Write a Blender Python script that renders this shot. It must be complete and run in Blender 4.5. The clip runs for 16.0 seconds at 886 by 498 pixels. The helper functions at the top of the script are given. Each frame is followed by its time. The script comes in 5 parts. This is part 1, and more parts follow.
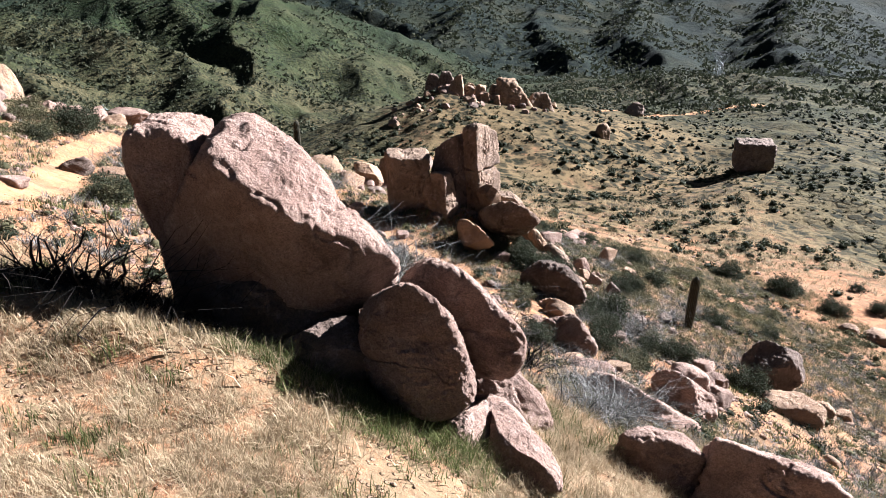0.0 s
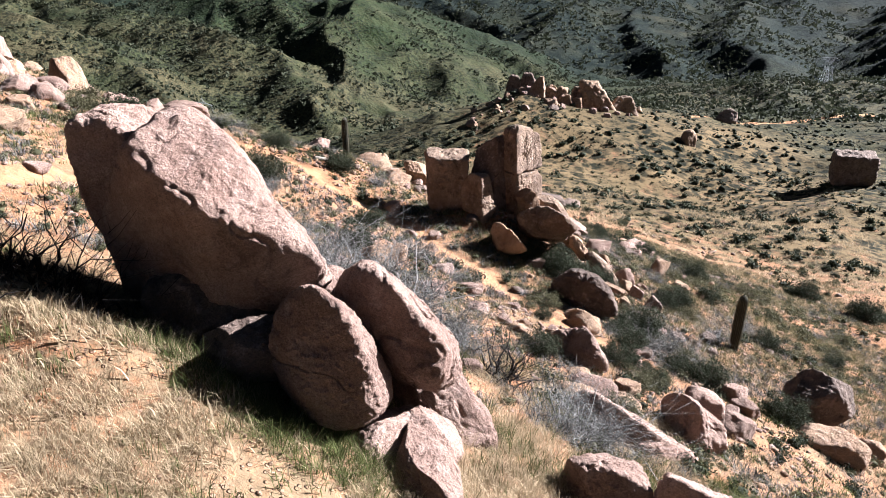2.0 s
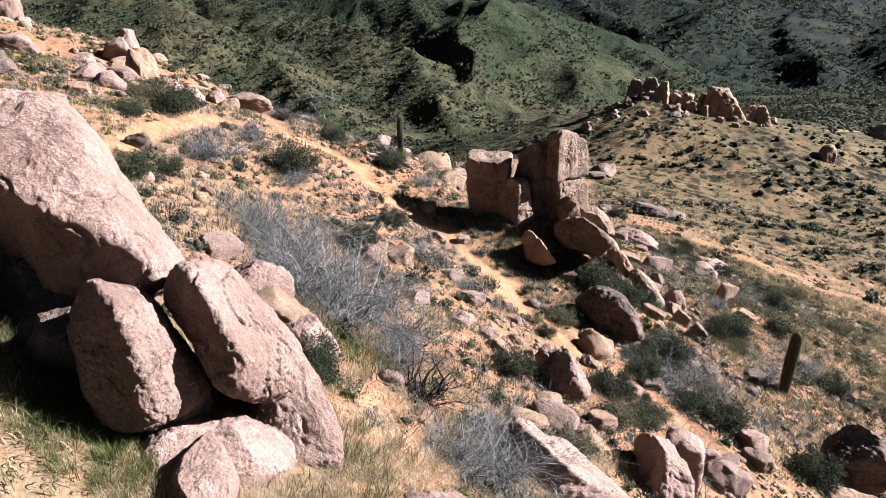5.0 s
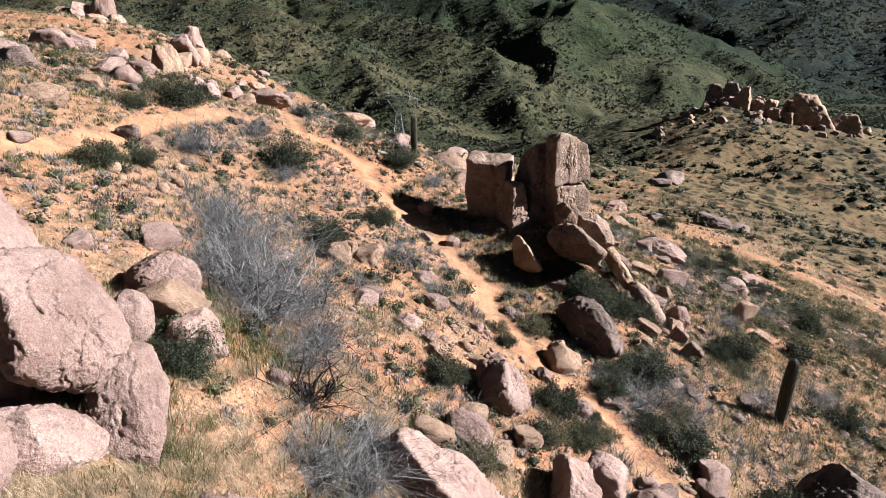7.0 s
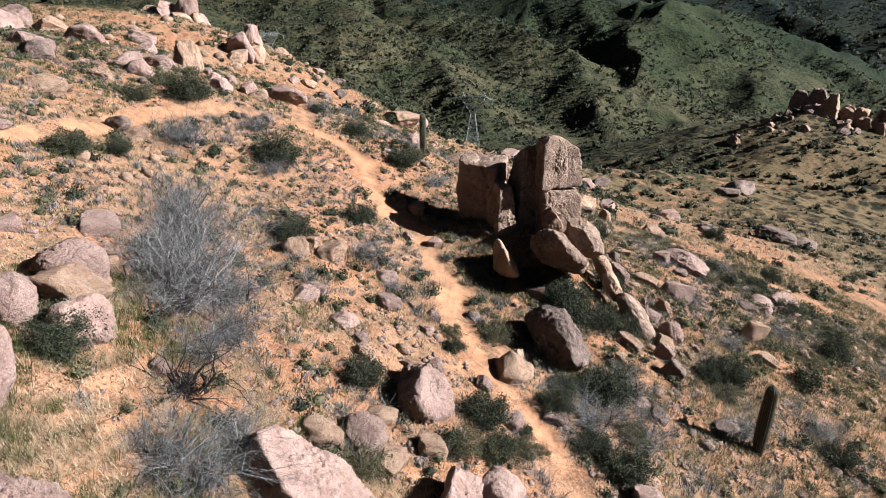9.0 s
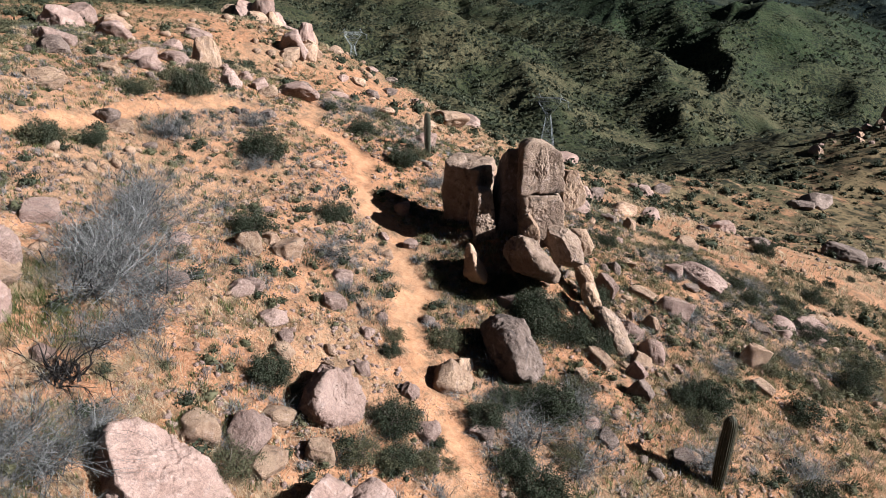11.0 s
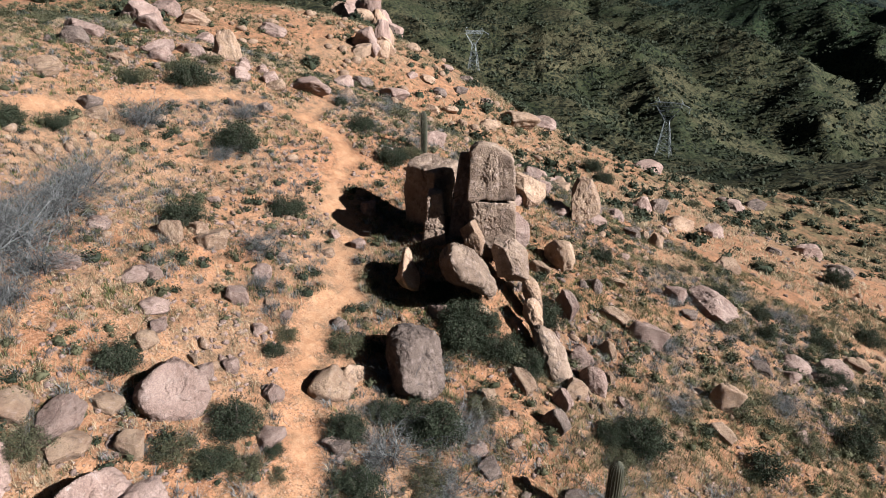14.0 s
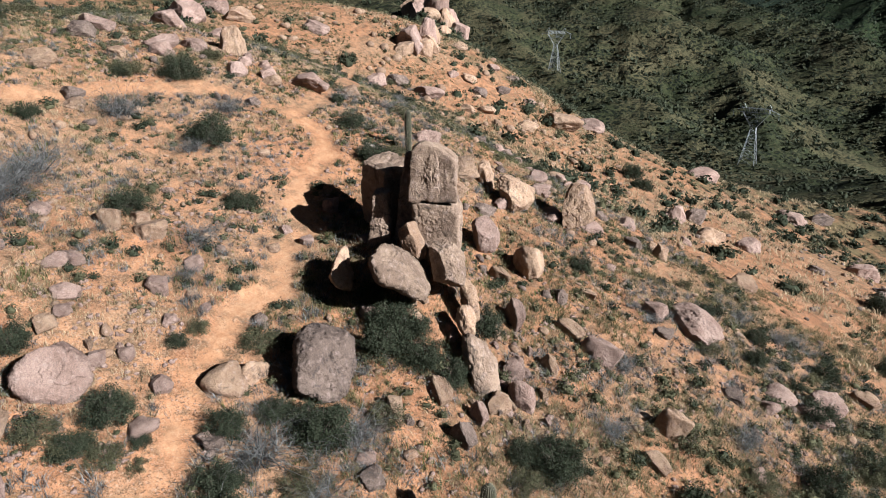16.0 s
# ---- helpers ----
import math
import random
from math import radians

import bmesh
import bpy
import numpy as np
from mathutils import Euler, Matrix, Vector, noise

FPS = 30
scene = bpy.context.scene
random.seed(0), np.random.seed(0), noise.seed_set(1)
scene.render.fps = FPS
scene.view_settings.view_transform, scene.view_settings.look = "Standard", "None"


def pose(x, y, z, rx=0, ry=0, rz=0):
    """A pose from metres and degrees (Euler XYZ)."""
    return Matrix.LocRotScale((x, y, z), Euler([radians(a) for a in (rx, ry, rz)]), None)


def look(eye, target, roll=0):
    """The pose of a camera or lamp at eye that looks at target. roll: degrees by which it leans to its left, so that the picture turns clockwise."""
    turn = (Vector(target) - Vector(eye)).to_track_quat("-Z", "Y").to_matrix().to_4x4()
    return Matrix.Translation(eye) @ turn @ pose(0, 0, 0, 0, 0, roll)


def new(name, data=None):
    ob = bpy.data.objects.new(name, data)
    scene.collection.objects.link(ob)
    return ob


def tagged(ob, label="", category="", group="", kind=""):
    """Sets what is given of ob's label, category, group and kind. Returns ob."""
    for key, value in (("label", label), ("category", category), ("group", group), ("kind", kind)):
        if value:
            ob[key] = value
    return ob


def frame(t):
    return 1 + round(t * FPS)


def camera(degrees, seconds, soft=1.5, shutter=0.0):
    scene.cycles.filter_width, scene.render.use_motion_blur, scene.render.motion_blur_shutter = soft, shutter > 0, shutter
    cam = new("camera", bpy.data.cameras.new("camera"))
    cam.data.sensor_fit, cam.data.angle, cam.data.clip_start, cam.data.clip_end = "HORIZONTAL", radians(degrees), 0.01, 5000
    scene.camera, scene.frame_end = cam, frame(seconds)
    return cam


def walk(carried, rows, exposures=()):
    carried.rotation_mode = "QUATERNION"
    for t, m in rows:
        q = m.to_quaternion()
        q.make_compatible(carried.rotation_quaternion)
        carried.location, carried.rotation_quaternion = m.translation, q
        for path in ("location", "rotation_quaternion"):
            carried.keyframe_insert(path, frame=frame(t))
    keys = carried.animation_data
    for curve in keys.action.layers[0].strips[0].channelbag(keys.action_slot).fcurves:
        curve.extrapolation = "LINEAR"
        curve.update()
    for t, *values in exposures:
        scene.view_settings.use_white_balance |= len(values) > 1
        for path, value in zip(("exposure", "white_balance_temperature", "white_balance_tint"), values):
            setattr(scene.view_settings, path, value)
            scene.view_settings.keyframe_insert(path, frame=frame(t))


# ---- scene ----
cam = camera(67.6, 16.0, soft=0.8)
METRES, EYE, TILT, LEAN, TURN = 36.0, 12.0, -22.5, 0.0, 0.0
ROWS = [
    (0.0, 0.0, 0.0, 0.0, -0.0, 0.0, 0.0),
    (0.5, 0.0166, 0.0037, 0.0005, 1.77, 0.01, -0.74),
    (1.0, 0.0344, 0.0076, 0.0011, 3.51, -0.01, -1.46),
    (1.5, 0.0525, 0.0124, 0.0023, 5.26, -0.06, -2.19),
    (2.0, 0.0707, 0.0182, 0.0036, 7.05, -0.12, -2.92),
    (2.5, 0.0888, 0.0251, 0.0057, 8.83, -0.21, -3.64),
    (3.0, 0.1074, 0.0325, 0.0077, 10.61, -0.33, -4.39),
    (3.5, 0.1261, 0.0406, 0.01, 12.38, -0.47, -5.12),
    (4.0, 0.1461, 0.0493, 0.0128, 14.13, -0.63, -5.81),
    (6.5, 0.2752, 0.1109, 0.0335, 22.76, -1.7, -9.17),
    (7.0, 0.3026, 0.1263, 0.0391, 24.49, -1.97, -9.77),
    (7.5, 0.3295, 0.1425, 0.0448, 26.21, -2.26, -10.38),
    (8.0, 0.3563, 0.1594, 0.0505, 27.95, -2.56, -10.99),
    (8.5, 0.3829, 0.1777, 0.0569, 29.7, -2.89, -11.59),
    (9.0, 0.41, 0.1972, 0.0636, 31.46, -3.23, -12.19),
    (11.5, 0.5328, 0.3131, 0.1071, 40.44, -5.32, -14.96),
    (12.0, 0.5549, 0.339, 0.1174, 42.25, -5.8, -15.5),
    (12.5, 0.577, 0.3663, 0.1275, 44.08, -6.31, -16.01),
    (13.0, 0.5988, 0.3958, 0.1384, 45.92, -6.82, -16.53),
    (13.5, 0.6199, 0.4265, 0.1497, 47.8, -7.38, -17.03),
    (14.0, 0.6411, 0.4591, 0.1612, 49.7, -7.96, -17.5),
    (14.5, 0.6617, 0.4927, 0.174, 51.6, -8.54, -17.96),
    (15.0, 0.6827, 0.5277, 0.1868, 53.49, -9.12, -18.41),
    (15.5, 0.7035, 0.5646, 0.2003, 55.45, -9.75, -18.78),
    (16.0, 0.7205, 0.6027, 0.2145, 57.42, -10.4, -19.16),
]
walk(cam, [(t, pose(0, 0, EYE, TILT, LEAN, TURN) @ pose(METRES * x, METRES * y, METRES * z, 90 + pitch, roll, yaw)) for t, x, y, z, yaw, pitch, roll in ROWS],
     exposures=[(0.0, 2.82, 5700, 12), (4.0, 2.70, 5700, 14), (6.5, 2.36, 5750, 13), (9.0, 2.16, 5700, 11), (16.0, 1.85, 5650, 7)])

# ---- light ----
SUN_AZ, SUN_EL = 63.0, 29.0
sun_way = Vector((math.sin(radians(SUN_AZ)) * math.cos(radians(SUN_EL)), math.cos(radians(SUN_AZ)) * math.cos(radians(SUN_EL)), math.sin(radians(SUN_EL))))
world = bpy.data.worlds.new("sky")
scene.world = world
world.use_nodes = True
wn = world.node_tree.nodes
sky = wn.new("ShaderNodeTexSky")
sky.sky_type = "NISHITA"
sky.sun_disc = False
sky.sun_elevation, sky.sun_rotation = radians(SUN_EL), radians(SUN_AZ)
world.node_tree.links.new(sky.outputs[0], wn["Background"].inputs[0])
wn["Background"].inputs[1].default_value = 0.0055
sun_data = bpy.data.lights.new("sun", "SUN")
sun_data.energy, sun_data.angle, sun_data.color = 5.0, radians(0.5), (1.0, 0.95, 0.89)
sun = new("sun", sun_data)
sun.matrix_world = look(sun_way * 100, (0, 0, 0))


# ---- noise on arrays ----
def hashed(i, j, k, seed):
    n = (i * 374761393 + j * 668265263 + k * 2147483647 + seed * 974634777) & 0xFFFFFFFF
    n = ((n ^ (n >> 13)) * 1274126177) & 0xFFFFFFFF
    n = ((n ^ (n >> 16)) * 2246822519) & 0xFFFFFFFF
    return ((n ^ (n >> 15)) & 0xFFFFFF) / 8388607.5 - 1.0


def smooth_noise(p, seed=0):
    """Value noise, -1 to 1, at the rows of p (two or three columns)."""
    q = np.floor(p).astype(np.int64)
    f = p - q
    f = f * f * f * (f * (f * 6 - 15) + 10)
    x, y = q[:, 0], q[:, 1]
    u, v = f[:, 0], f[:, 1]
    if p.shape[1] == 2:
        o = np.zeros_like(x)
        a = hashed(x, y, o, seed) * (1 - u) + hashed(x + 1, y, o, seed) * u
        b = hashed(x, y + 1, o, seed) * (1 - u) + hashed(x + 1, y + 1, o, seed) * u
        return a * (1 - v) + b * v
    z, w = q[:, 2], f[:, 2]
    out = 0
    for dz, wz in ((0, 1 - w), (1, w)):
        a = hashed(x, y, z + dz, seed) * (1 - u) + hashed(x + 1, y, z + dz, seed) * u
        b = hashed(x, y + 1, z + dz, seed) * (1 - u) + hashed(x + 1, y + 1, z + dz, seed) * u
        out = out + (a * (1 - v) + b * v) * wz
    return out


def fbm(p, octaves, seed=0, gain=0.5):
    total, amp, turn = 0, 1.0, 0.6
    for k in range(octaves):
        total = total + amp * smooth_noise(p, seed + 17 * k)
        p = p * 2.03 + 11.3 * (k + 1)
        if p.shape[1] == 2:
            c, s = math.cos(turn), math.sin(turn)
            p = np.stack([p[:, 0] * c - p[:, 1] * s, p[:, 0] * s + p[:, 1] * c], 1)
        amp *= gain
    return total


def ramp(v, lo, hi):
    u = np.clip((v - lo) / (hi - lo), 0, 1)
    return u * u * (3 - 2 * u)


# ---- the lie of the land ----
# broad swells of the near slope, on a grid of 15 m from (-78, 0)
SWELL = np.array([
    (0, 0, 0, 0, 1.43, 0.03, 0, 0, 0),
    (0, 0, 0, 2.12, 2.49, 3.33, 0, -1.41, 0),
    (0, 0, 1.63, -0.56, -1.12, 1.82, -0.32, -2.33, 0),
    (0, 0, 2.68, 0.94, -1.26, -0.83, 0.25, -0.33, 0),
    (2.09, 3.56, 2.09, 4.20, 0.50, -0.93, 0.08, -1.85, -2.48),
    (2.69, 0.78, -4.04, 1.58, -0.96, 0.28, 0, -1.64, -1.47),
    (2.05, 2.06, 2.04, 3.54, -0.51, 1.50, 1.13, 0.60, 0),
    (-1.24, -2.94, -1.19, -0.95, -1.11, -0.78, -2.91, -1.10, 0),
    (0, 0, 0, -1.60, 2.37, 0, 0, 2.21, 0),
])
# crests of the hills: points along each and the fall of its flanks
KNOLL = [(-28, 166, -28.5), (-12, 177, -22.5), (0, 192, -18.8), (18, 200, -23), (36, 213, -29), (55, 216, -37)]
KNOLL_FOOT = [(-5, 140, -26), (-2, 165, -24), (0, 192, -19)]
KNOLL_WEST = [(-22, 130, -27.5), (-22, 160, -26.5), (-24, 190, -27)]
WEST_RIDGE = [(-60, 70, 3), (-90, 84, 4), (-126, 108, 2), (-230, 130, 8), (-420, 60, 40)]
SPUR_BROWN = [(-620, 450, 40), (-420, 425, 8), (-313, 405, -13), (-272, 400, -26), (-238, 385, -43), (-206, 365, -50), (-186, 345, -57), (-160, 318, -68)]
SPUR_RUST = [(-480, 560, 20), (-380, 545, -6), (-296, 520, -20), (-254, 500, -25), (-217, 480, -33), (-187, 465, -40), (-174, 455, -47), (-153, 440, -58), (-132, 425, -63), (-113, 405, -70)]
SPUR_TOWER = [(-460, 330, 5), (-306, 300, -45), (-240, 290, -50), (-147, 278, -66), (-100, 270, -80)]
GREEN_CREST = [(-520, 700, 30), (-330, 650, -4), (-165, 640, -12), (-135, 680, -16), (-108, 700, -24), (-67, 720, -38), (-28, 745, -57), (22, 765, -77), (141, 778, -104), (200, 766, -123)]
GREEN_SPUR = [(-165, 640, -12), (-162, 590, -22), (-158, 540, -38), (-136, 480, -50), (-129, 430, -61), (-118, 395, -76)]
GREEN_SPUR_2 = [(-123, 690, -26), (-109, 640, -46), (-68, 560, -64), (-55, 520, -78)]
RIGHT_SLOPE = [(44, 106, -26), (80, 165, -34), (95, 236, -42), (130, 330, -52), (157, 448, -60)]
RIGHT_SLOPE_2 = [(78, 122, -28), (126, 222, -37), (212, 447, -55)]
RIGHT_CREST = [(108, 460, -70), (157, 448, -60), (212, 447, -55), (283, 431, -51), (520, 380, -44)]
BACK_CREST = [(-800, 1200, 60), (-561, 1391, 30), (-263, 1477, -10), (20, 1600, -18), (288, 1675, -26), (566, 1708, -28), (1060, 1695, -34), (2000, 1500, -30)]
BACK_SPUR_1 = [(90, 1480, -20), (66, 1400, -38), (20, 1150, -70), (-15, 1000, -96), (-30, 930, -118)]
BACK_SPUR_2 = [(250, 1560, -32), (205, 1420, -52), (150, 1150, -80), (178, 1000, -104), (175, 900, -126)]
BACK_SPUR_3 = [(440, 1560, -32), (390, 1400, -50), (300, 1150, -84), (310, 980, -108), (300, 880, -126)]
BACK_SPUR_4 = [(760, 1560, -36), (690, 1400, -56), (560, 1150, -88), (530, 950, -112)]
# fall of the flank to the left of each crest, as its points run, and to its right
HILLS = ((KNOLL, 0.50, 0.20), (KNOLL_FOOT, 0.34, 0.20), (KNOLL_WEST, 0.30, 0.24), (WEST_RIDGE, 0.25, 0.60), (SPUR_BROWN, 0.48, 0.46), (SPUR_RUST, 0.85, 0.50), (SPUR_TOWER, 0.36, 0.36), (GREEN_CREST, 0.45, 0.55), (GREEN_SPUR, 0.42, 0.88), (GREEN_SPUR_2, 0.42, 0.78),
         (RIGHT_SLOPE, 0.42, 0.12), (RIGHT_SLOPE_2, 0.14, 0.12), (RIGHT_CREST, 0.25, 0.14), (BACK_CREST, 0.27, 0.27), (BACK_SPUR_1, 0.28, 0.85), (BACK_SPUR_2, 0.30, 0.85), (BACK_SPUR_3, 0.26, 0.75), (BACK_SPUR_4, 0.24, 0.7))
TRAIL = [(9.6, 22.5), (8.4, 23.5), (6.7, 24.6), (5.0, 25.4), (3.4, 26.6), (1.8, 27.6), (0.7, 29.8), (-1.6, 30.8), (-3.2, 32.8), (-5.2, 32.9), (-8.0, 34.2), (-9.8, 36.2), (-12.2, 36.9), (-14.0, 35.6),
         (-15.4, 33.9), (-16.0, 31.2), (-15.0, 27.0), (-13.7, 23.4), (-11.8, 19.0), (-12.2, 15.5), (-14.0, 10.0)]
FAR_ROAD = [(52, 262), (68, 269), (90, 281), (117, 297), (150, 318)]
TRAIL_UP = [(-14.5, 36.2), (-19.0, 41.0), (-27.0, 46.0), (-40.0, 50.0), (-58.0, 60.0)]


def beside(x, y, pts):
    """The distance to a line of points, the height along it, and whether one is to its left."""
    near = np.full(x.shape, 1e9)
    high = np.zeros(x.shape)
    left = np.zeros(x.shape, bool)
    for a, b in zip(pts, pts[1:]):
        dx, dy = b[0] - a[0], b[1] - a[1]
        s = np.clip(((x - a[0]) * dx + (y - a[1]) * dy) / (dx * dx + dy * dy), 0, 1)
        d = np.hypot(x - a[0] - s * dx, y - a[1] - s * dy)
        z = (a[2] + s * (b[2] - a[2])) if len(a) > 2 else 0 * s
        closer = d < near
        high = np.where(closer, z, high)
        left = np.where(closer, dx * (y - a[1]) - dy * (x - a[0]) > 0, left)
        near = np.where(closer, d, near)
    return near, high, left


def spurs_of(crest, gap, reach, drop, seed):
    """Side ridges that run down from a crest, by turns to its left and right, each bent a little towards the valley."""
    pick, out, since = random.Random(seed), [], 0.0
    for a, b in zip(crest, crest[1:]):
        along = Vector((b[0] - a[0], b[1] - a[1]))
        run, way = along.length, along.normalized()
        down = way if b[2] < a[2] else -way
        at = gap - since
        while at < run:
            s = at / run
            top = Vector((a[0], a[1])) + along * s
            high = a[2] + (b[2] - a[2]) * s
            for side in (1, -1):
                lean = pick.uniform(0.1, 0.75)
                course = (Vector((-way.y, way.x)) * side + down * lean).normalized()
                p, z, line = top + way * side * 0.22 * gap, high - 1.5, [(top.x, top.y, high - 1.5)]
                length = reach * pick.uniform(0.65, 1.15)
                for k in range(3):
                    p = (p if k else top) + course * length / 3
                    z -= drop * pick.uniform(0.75, 1.3) * length / 3
                    course = (course + down * pick.uniform(-0.35, 0.45)).normalized()
                    line.append((p.x, p.y, z))
                out.append(line)
            at += gap * pick.uniform(0.7, 1.35)
        since = run - (at - gap)
        since = max(0.0, min(since, 0.6 * gap))
    return out


# the smaller ridges, with the fall of their flanks on the side away from the morning sun and on the side towards it
SPURS = [(line, shady, sunny) for crest, gap, reach, drop, shady, sunny, seed in (
    (SPUR_BROWN, 62, 85, 0.36, 0.64, 0.50, 1), (SPUR_RUST, 55, 90, 0.38, 0.64, 0.55, 11), (SPUR_TOWER, 48, 80, 0.30, 0.64, 0.45, 2), (GREEN_CREST, 66, 130, 0.34, 0.66, 0.50, 3), (GREEN_SPUR, 40, 70, 0.40, 0.64, 0.55, 4), (GREEN_SPUR_2, 44, 70, 0.36, 0.64, 0.5, 5),
    (BACK_CREST, 170, 420, 0.22, 0.64, 0.35, 6), (BACK_SPUR_1, 95, 170, 0.26, 0.64, 0.42, 7), (BACK_SPUR_2, 95, 170, 0.26, 0.64, 0.42, 8), (BACK_SPUR_3, 100, 170, 0.25, 0.64, 0.40, 9), (BACK_SPUR_4, 100, 170, 0.25, 0.64, 0.40, 10))
    for line in spurs_of(crest, gap, reach, drop, seed)]


def roofs(x, y):
    base = -135.0 + 0 * x
    wob = np.stack([x, y], 1)
    shift_x = 13 * smooth_noise(wob / 80, 71) + 6 * smooth_noise(wob / 27, 73)
    shift_y = 13 * smooth_noise(wob / 80, 72) + 6 * smooth_noise(wob / 27, 74)
    far = ramp(np.hypot(x, y), 240, 420)
    xs, ys = x + shift_x * far, y + shift_y * far
    tops = [base]
    for pts, fall_left, fall_right in HILLS:
        d, z, left = beside(xs, ys, pts)
        tops.append(z - np.where(left, fall_left, fall_right) * d)
    tops = np.array(tops)
    k = 2.0 + 4.0 * far
    m = tops.max(0)
    high = m + k * np.log(np.exp((tops - m) / k).sum(0))
    for line, shady, sunny in SPURS:
        span = np.array(line)
        lo, hi = span.min(0) - 130, span.max(0) + 130
        pick = np.nonzero((xs > lo[0]) & (xs < hi[0]) & (ys > lo[1]) & (ys < hi[1]))[0]
        if len(pick):
            d, z, left = beside(xs[pick], ys[pick], line)
            lit = -(line[-1][1] - line[0][1]) * sun_way.x + (line[-1][0] - line[0][0]) * sun_way.y > 0
            new_z = z - np.where(left == lit, sunny, shady) * (np.sqrt(d * d + 9) - 3)
            old = high[pick]
            high[pick] = 0.5 * (old + new_z + np.sqrt((old - new_z) ** 2 + 4))
    return high


def land(x, y):
    """The height of the ground."""
    x, y = np.asarray(x, float), np.asarray(y, float)
    gx = np.exp(-((x[:, None] - (-78 + 15 * np.arange(9))) ** 2) / 450)
    gy = np.exp(-((y[:, None] - 15 * np.arange(9)) ** 2) / 450)
    slope = -0.702 - 0.1762 * x - 0.1747 * y + np.einsum("ni,ij,nj->n", gx, SWELL, gy)
    slope += 2.1 * np.exp(-(((x - 0.9) / 3.4) ** 2 + ((y - 36.0) / 3.0) ** 2)) + 0.8 * np.exp(-(((x + 9.2) / 3) ** 2 + ((y - 42) / 3) ** 2))
    slope += 0.62 * np.exp(-(((x + 4.0) / 2.6) ** 2 + ((y - 8.5) / 0.9) ** 2)) + 0.2 * np.exp(-(((x + 3.0) / 3.0) ** 2 + ((y - 7.5) / 2.0) ** 2))
    slope += 0.45 * np.exp(-(((x + 6.5) / 1.9) ** 2 + ((y - 9.9) / 1.5) ** 2))
    brow = y - np.interp(x, (-126, -80, -51, -41, -31, -22, -12, -5, 5), (116, 92, 102, 110, 122, 136, 160, 190, 400))
    slope -= 0.55 * 4 * np.log1p(np.exp(np.clip(brow / 4, -30, 30)))
    away = ramp(((x + 20) / 85) ** 2 + ((y - 45) / 92) ** 2, 0.95, 1.6)
    z = slope.copy()
    out = away > 0
    if out.any():
        z[out] = slope[out] * (1 - away[out]) + roofs(x[out], y[out]) * away[out]
    p = np.stack([x, y], 1)
    r = np.hypot(x - 10, y - 10)
    hilly = ramp(r, 260, 420)
    bent = p + 14 * np.stack([smooth_noise(p / 60, 61), smooth_noise(p / 60, 62)], 1)
    folds = 0
    for across, along, amp, s in ((62, 190, 5, 6), (30, 90, 4, 7), (15, 40, 3, 8), (8, 18, 1.6, 9)):
        q = bent @ np.array([[1, 0.15], [-0.15, 1]]) / [across, along]
        folds = folds + amp * (0.5 - np.abs(smooth_noise(q, s))) * (0.8 + 0.5 * smooth_noise(bent / (3 * across), s + 40))
    q = bent @ np.array([[1, 0.25], [-0.25, 1]]) / [230, 900]
    vast = 20 * (0.5 - np.abs(smooth_noise(q, 15))) + 14 * (0.5 - np.abs(smooth_noise(q * 2.3, 16)))
    back = ramp(r, 780, 1050)
    z += hilly * folds * (1 - 0.4 * back) + back * vast
    z += ramp(r, 70, 160) * (1 - hilly) * 0.9 * fbm(p / 14, 3, 12)
    near = 1 - ramp(r, 90, 200)
    z += near * (0.16 * fbm(p / 4.5, 3, 21) + 0.035 * fbm(p / 0.5, 2, 23))
    d = np.minimum(beside(x, y, TRAIL)[0], beside(x, y, TRAIL_UP)[0])
    z -= 0.10 * (1 - ramp(d, 0.35, 0.9))
    return z


def ground_at(x, y):
    return float(land(np.array([x]), np.array([y]))[0])


# ---- materials ----
def material(name, rough=0.9):
    m = bpy.data.materials.new(name)
    m.use_nodes = True
    nt = m.node_tree
    b = nt.nodes["Principled BSDF"]
    b.inputs["Roughness"].default_value = rough
    b.inputs["Specular IOR Level"].default_value = 0.25
    return m, nt, b


def node(nt, kind, **inputs):
    n = nt.nodes.new(kind)
    for key, value in inputs.items():
        n.inputs[key].default_value = value
    return n


def noise_node(nt, at, scale, detail=4.0, rough=0.6, distortion=0.0):
    n = node(nt, "ShaderNodeTexNoise", Scale=scale, Detail=detail, Roughness=rough, Distortion=distortion)
    nt.links.new(at, n.inputs["Vector"])
    return n.outputs["Fac"]


def stepped(nt, value, lo, hi):
    n = node(nt, "ShaderNodeMapRange")
    n.interpolation_type = "SMOOTHSTEP"
    n.inputs["From Min"].default_value, n.inputs["From Max"].default_value = lo, hi
    nt.links.new(value, n.inputs["Value"])
    return n.outputs["Result"]


def blend(nt, fac, a, b, how="MIX"):
    n = nt.nodes.new("ShaderNodeMix")
    n.data_type, n.blend_type = "RGBA", how
    for value, socket in ((fac, n.inputs[0]), (a, n.inputs[6]), (b, n.inputs[7])):
        if isinstance(value, (int, float)):
            socket.default_value = value
        elif isinstance(value, tuple):
            socket.default_value = (*value, 1)
        else:
            nt.links.new(value, socket)
    return n.outputs[2]


def times(nt, a, b, how="MULTIPLY"):
    n = nt.nodes.new("ShaderNodeMath")
    n.operation = how
    for value, socket in ((a, n.inputs[0]), (b, n.inputs[1])):
        if isinstance(value, (int, float)):
            socket.default_value = value
        else:
            nt.links.new(value, socket)
    return n.outputs[0]


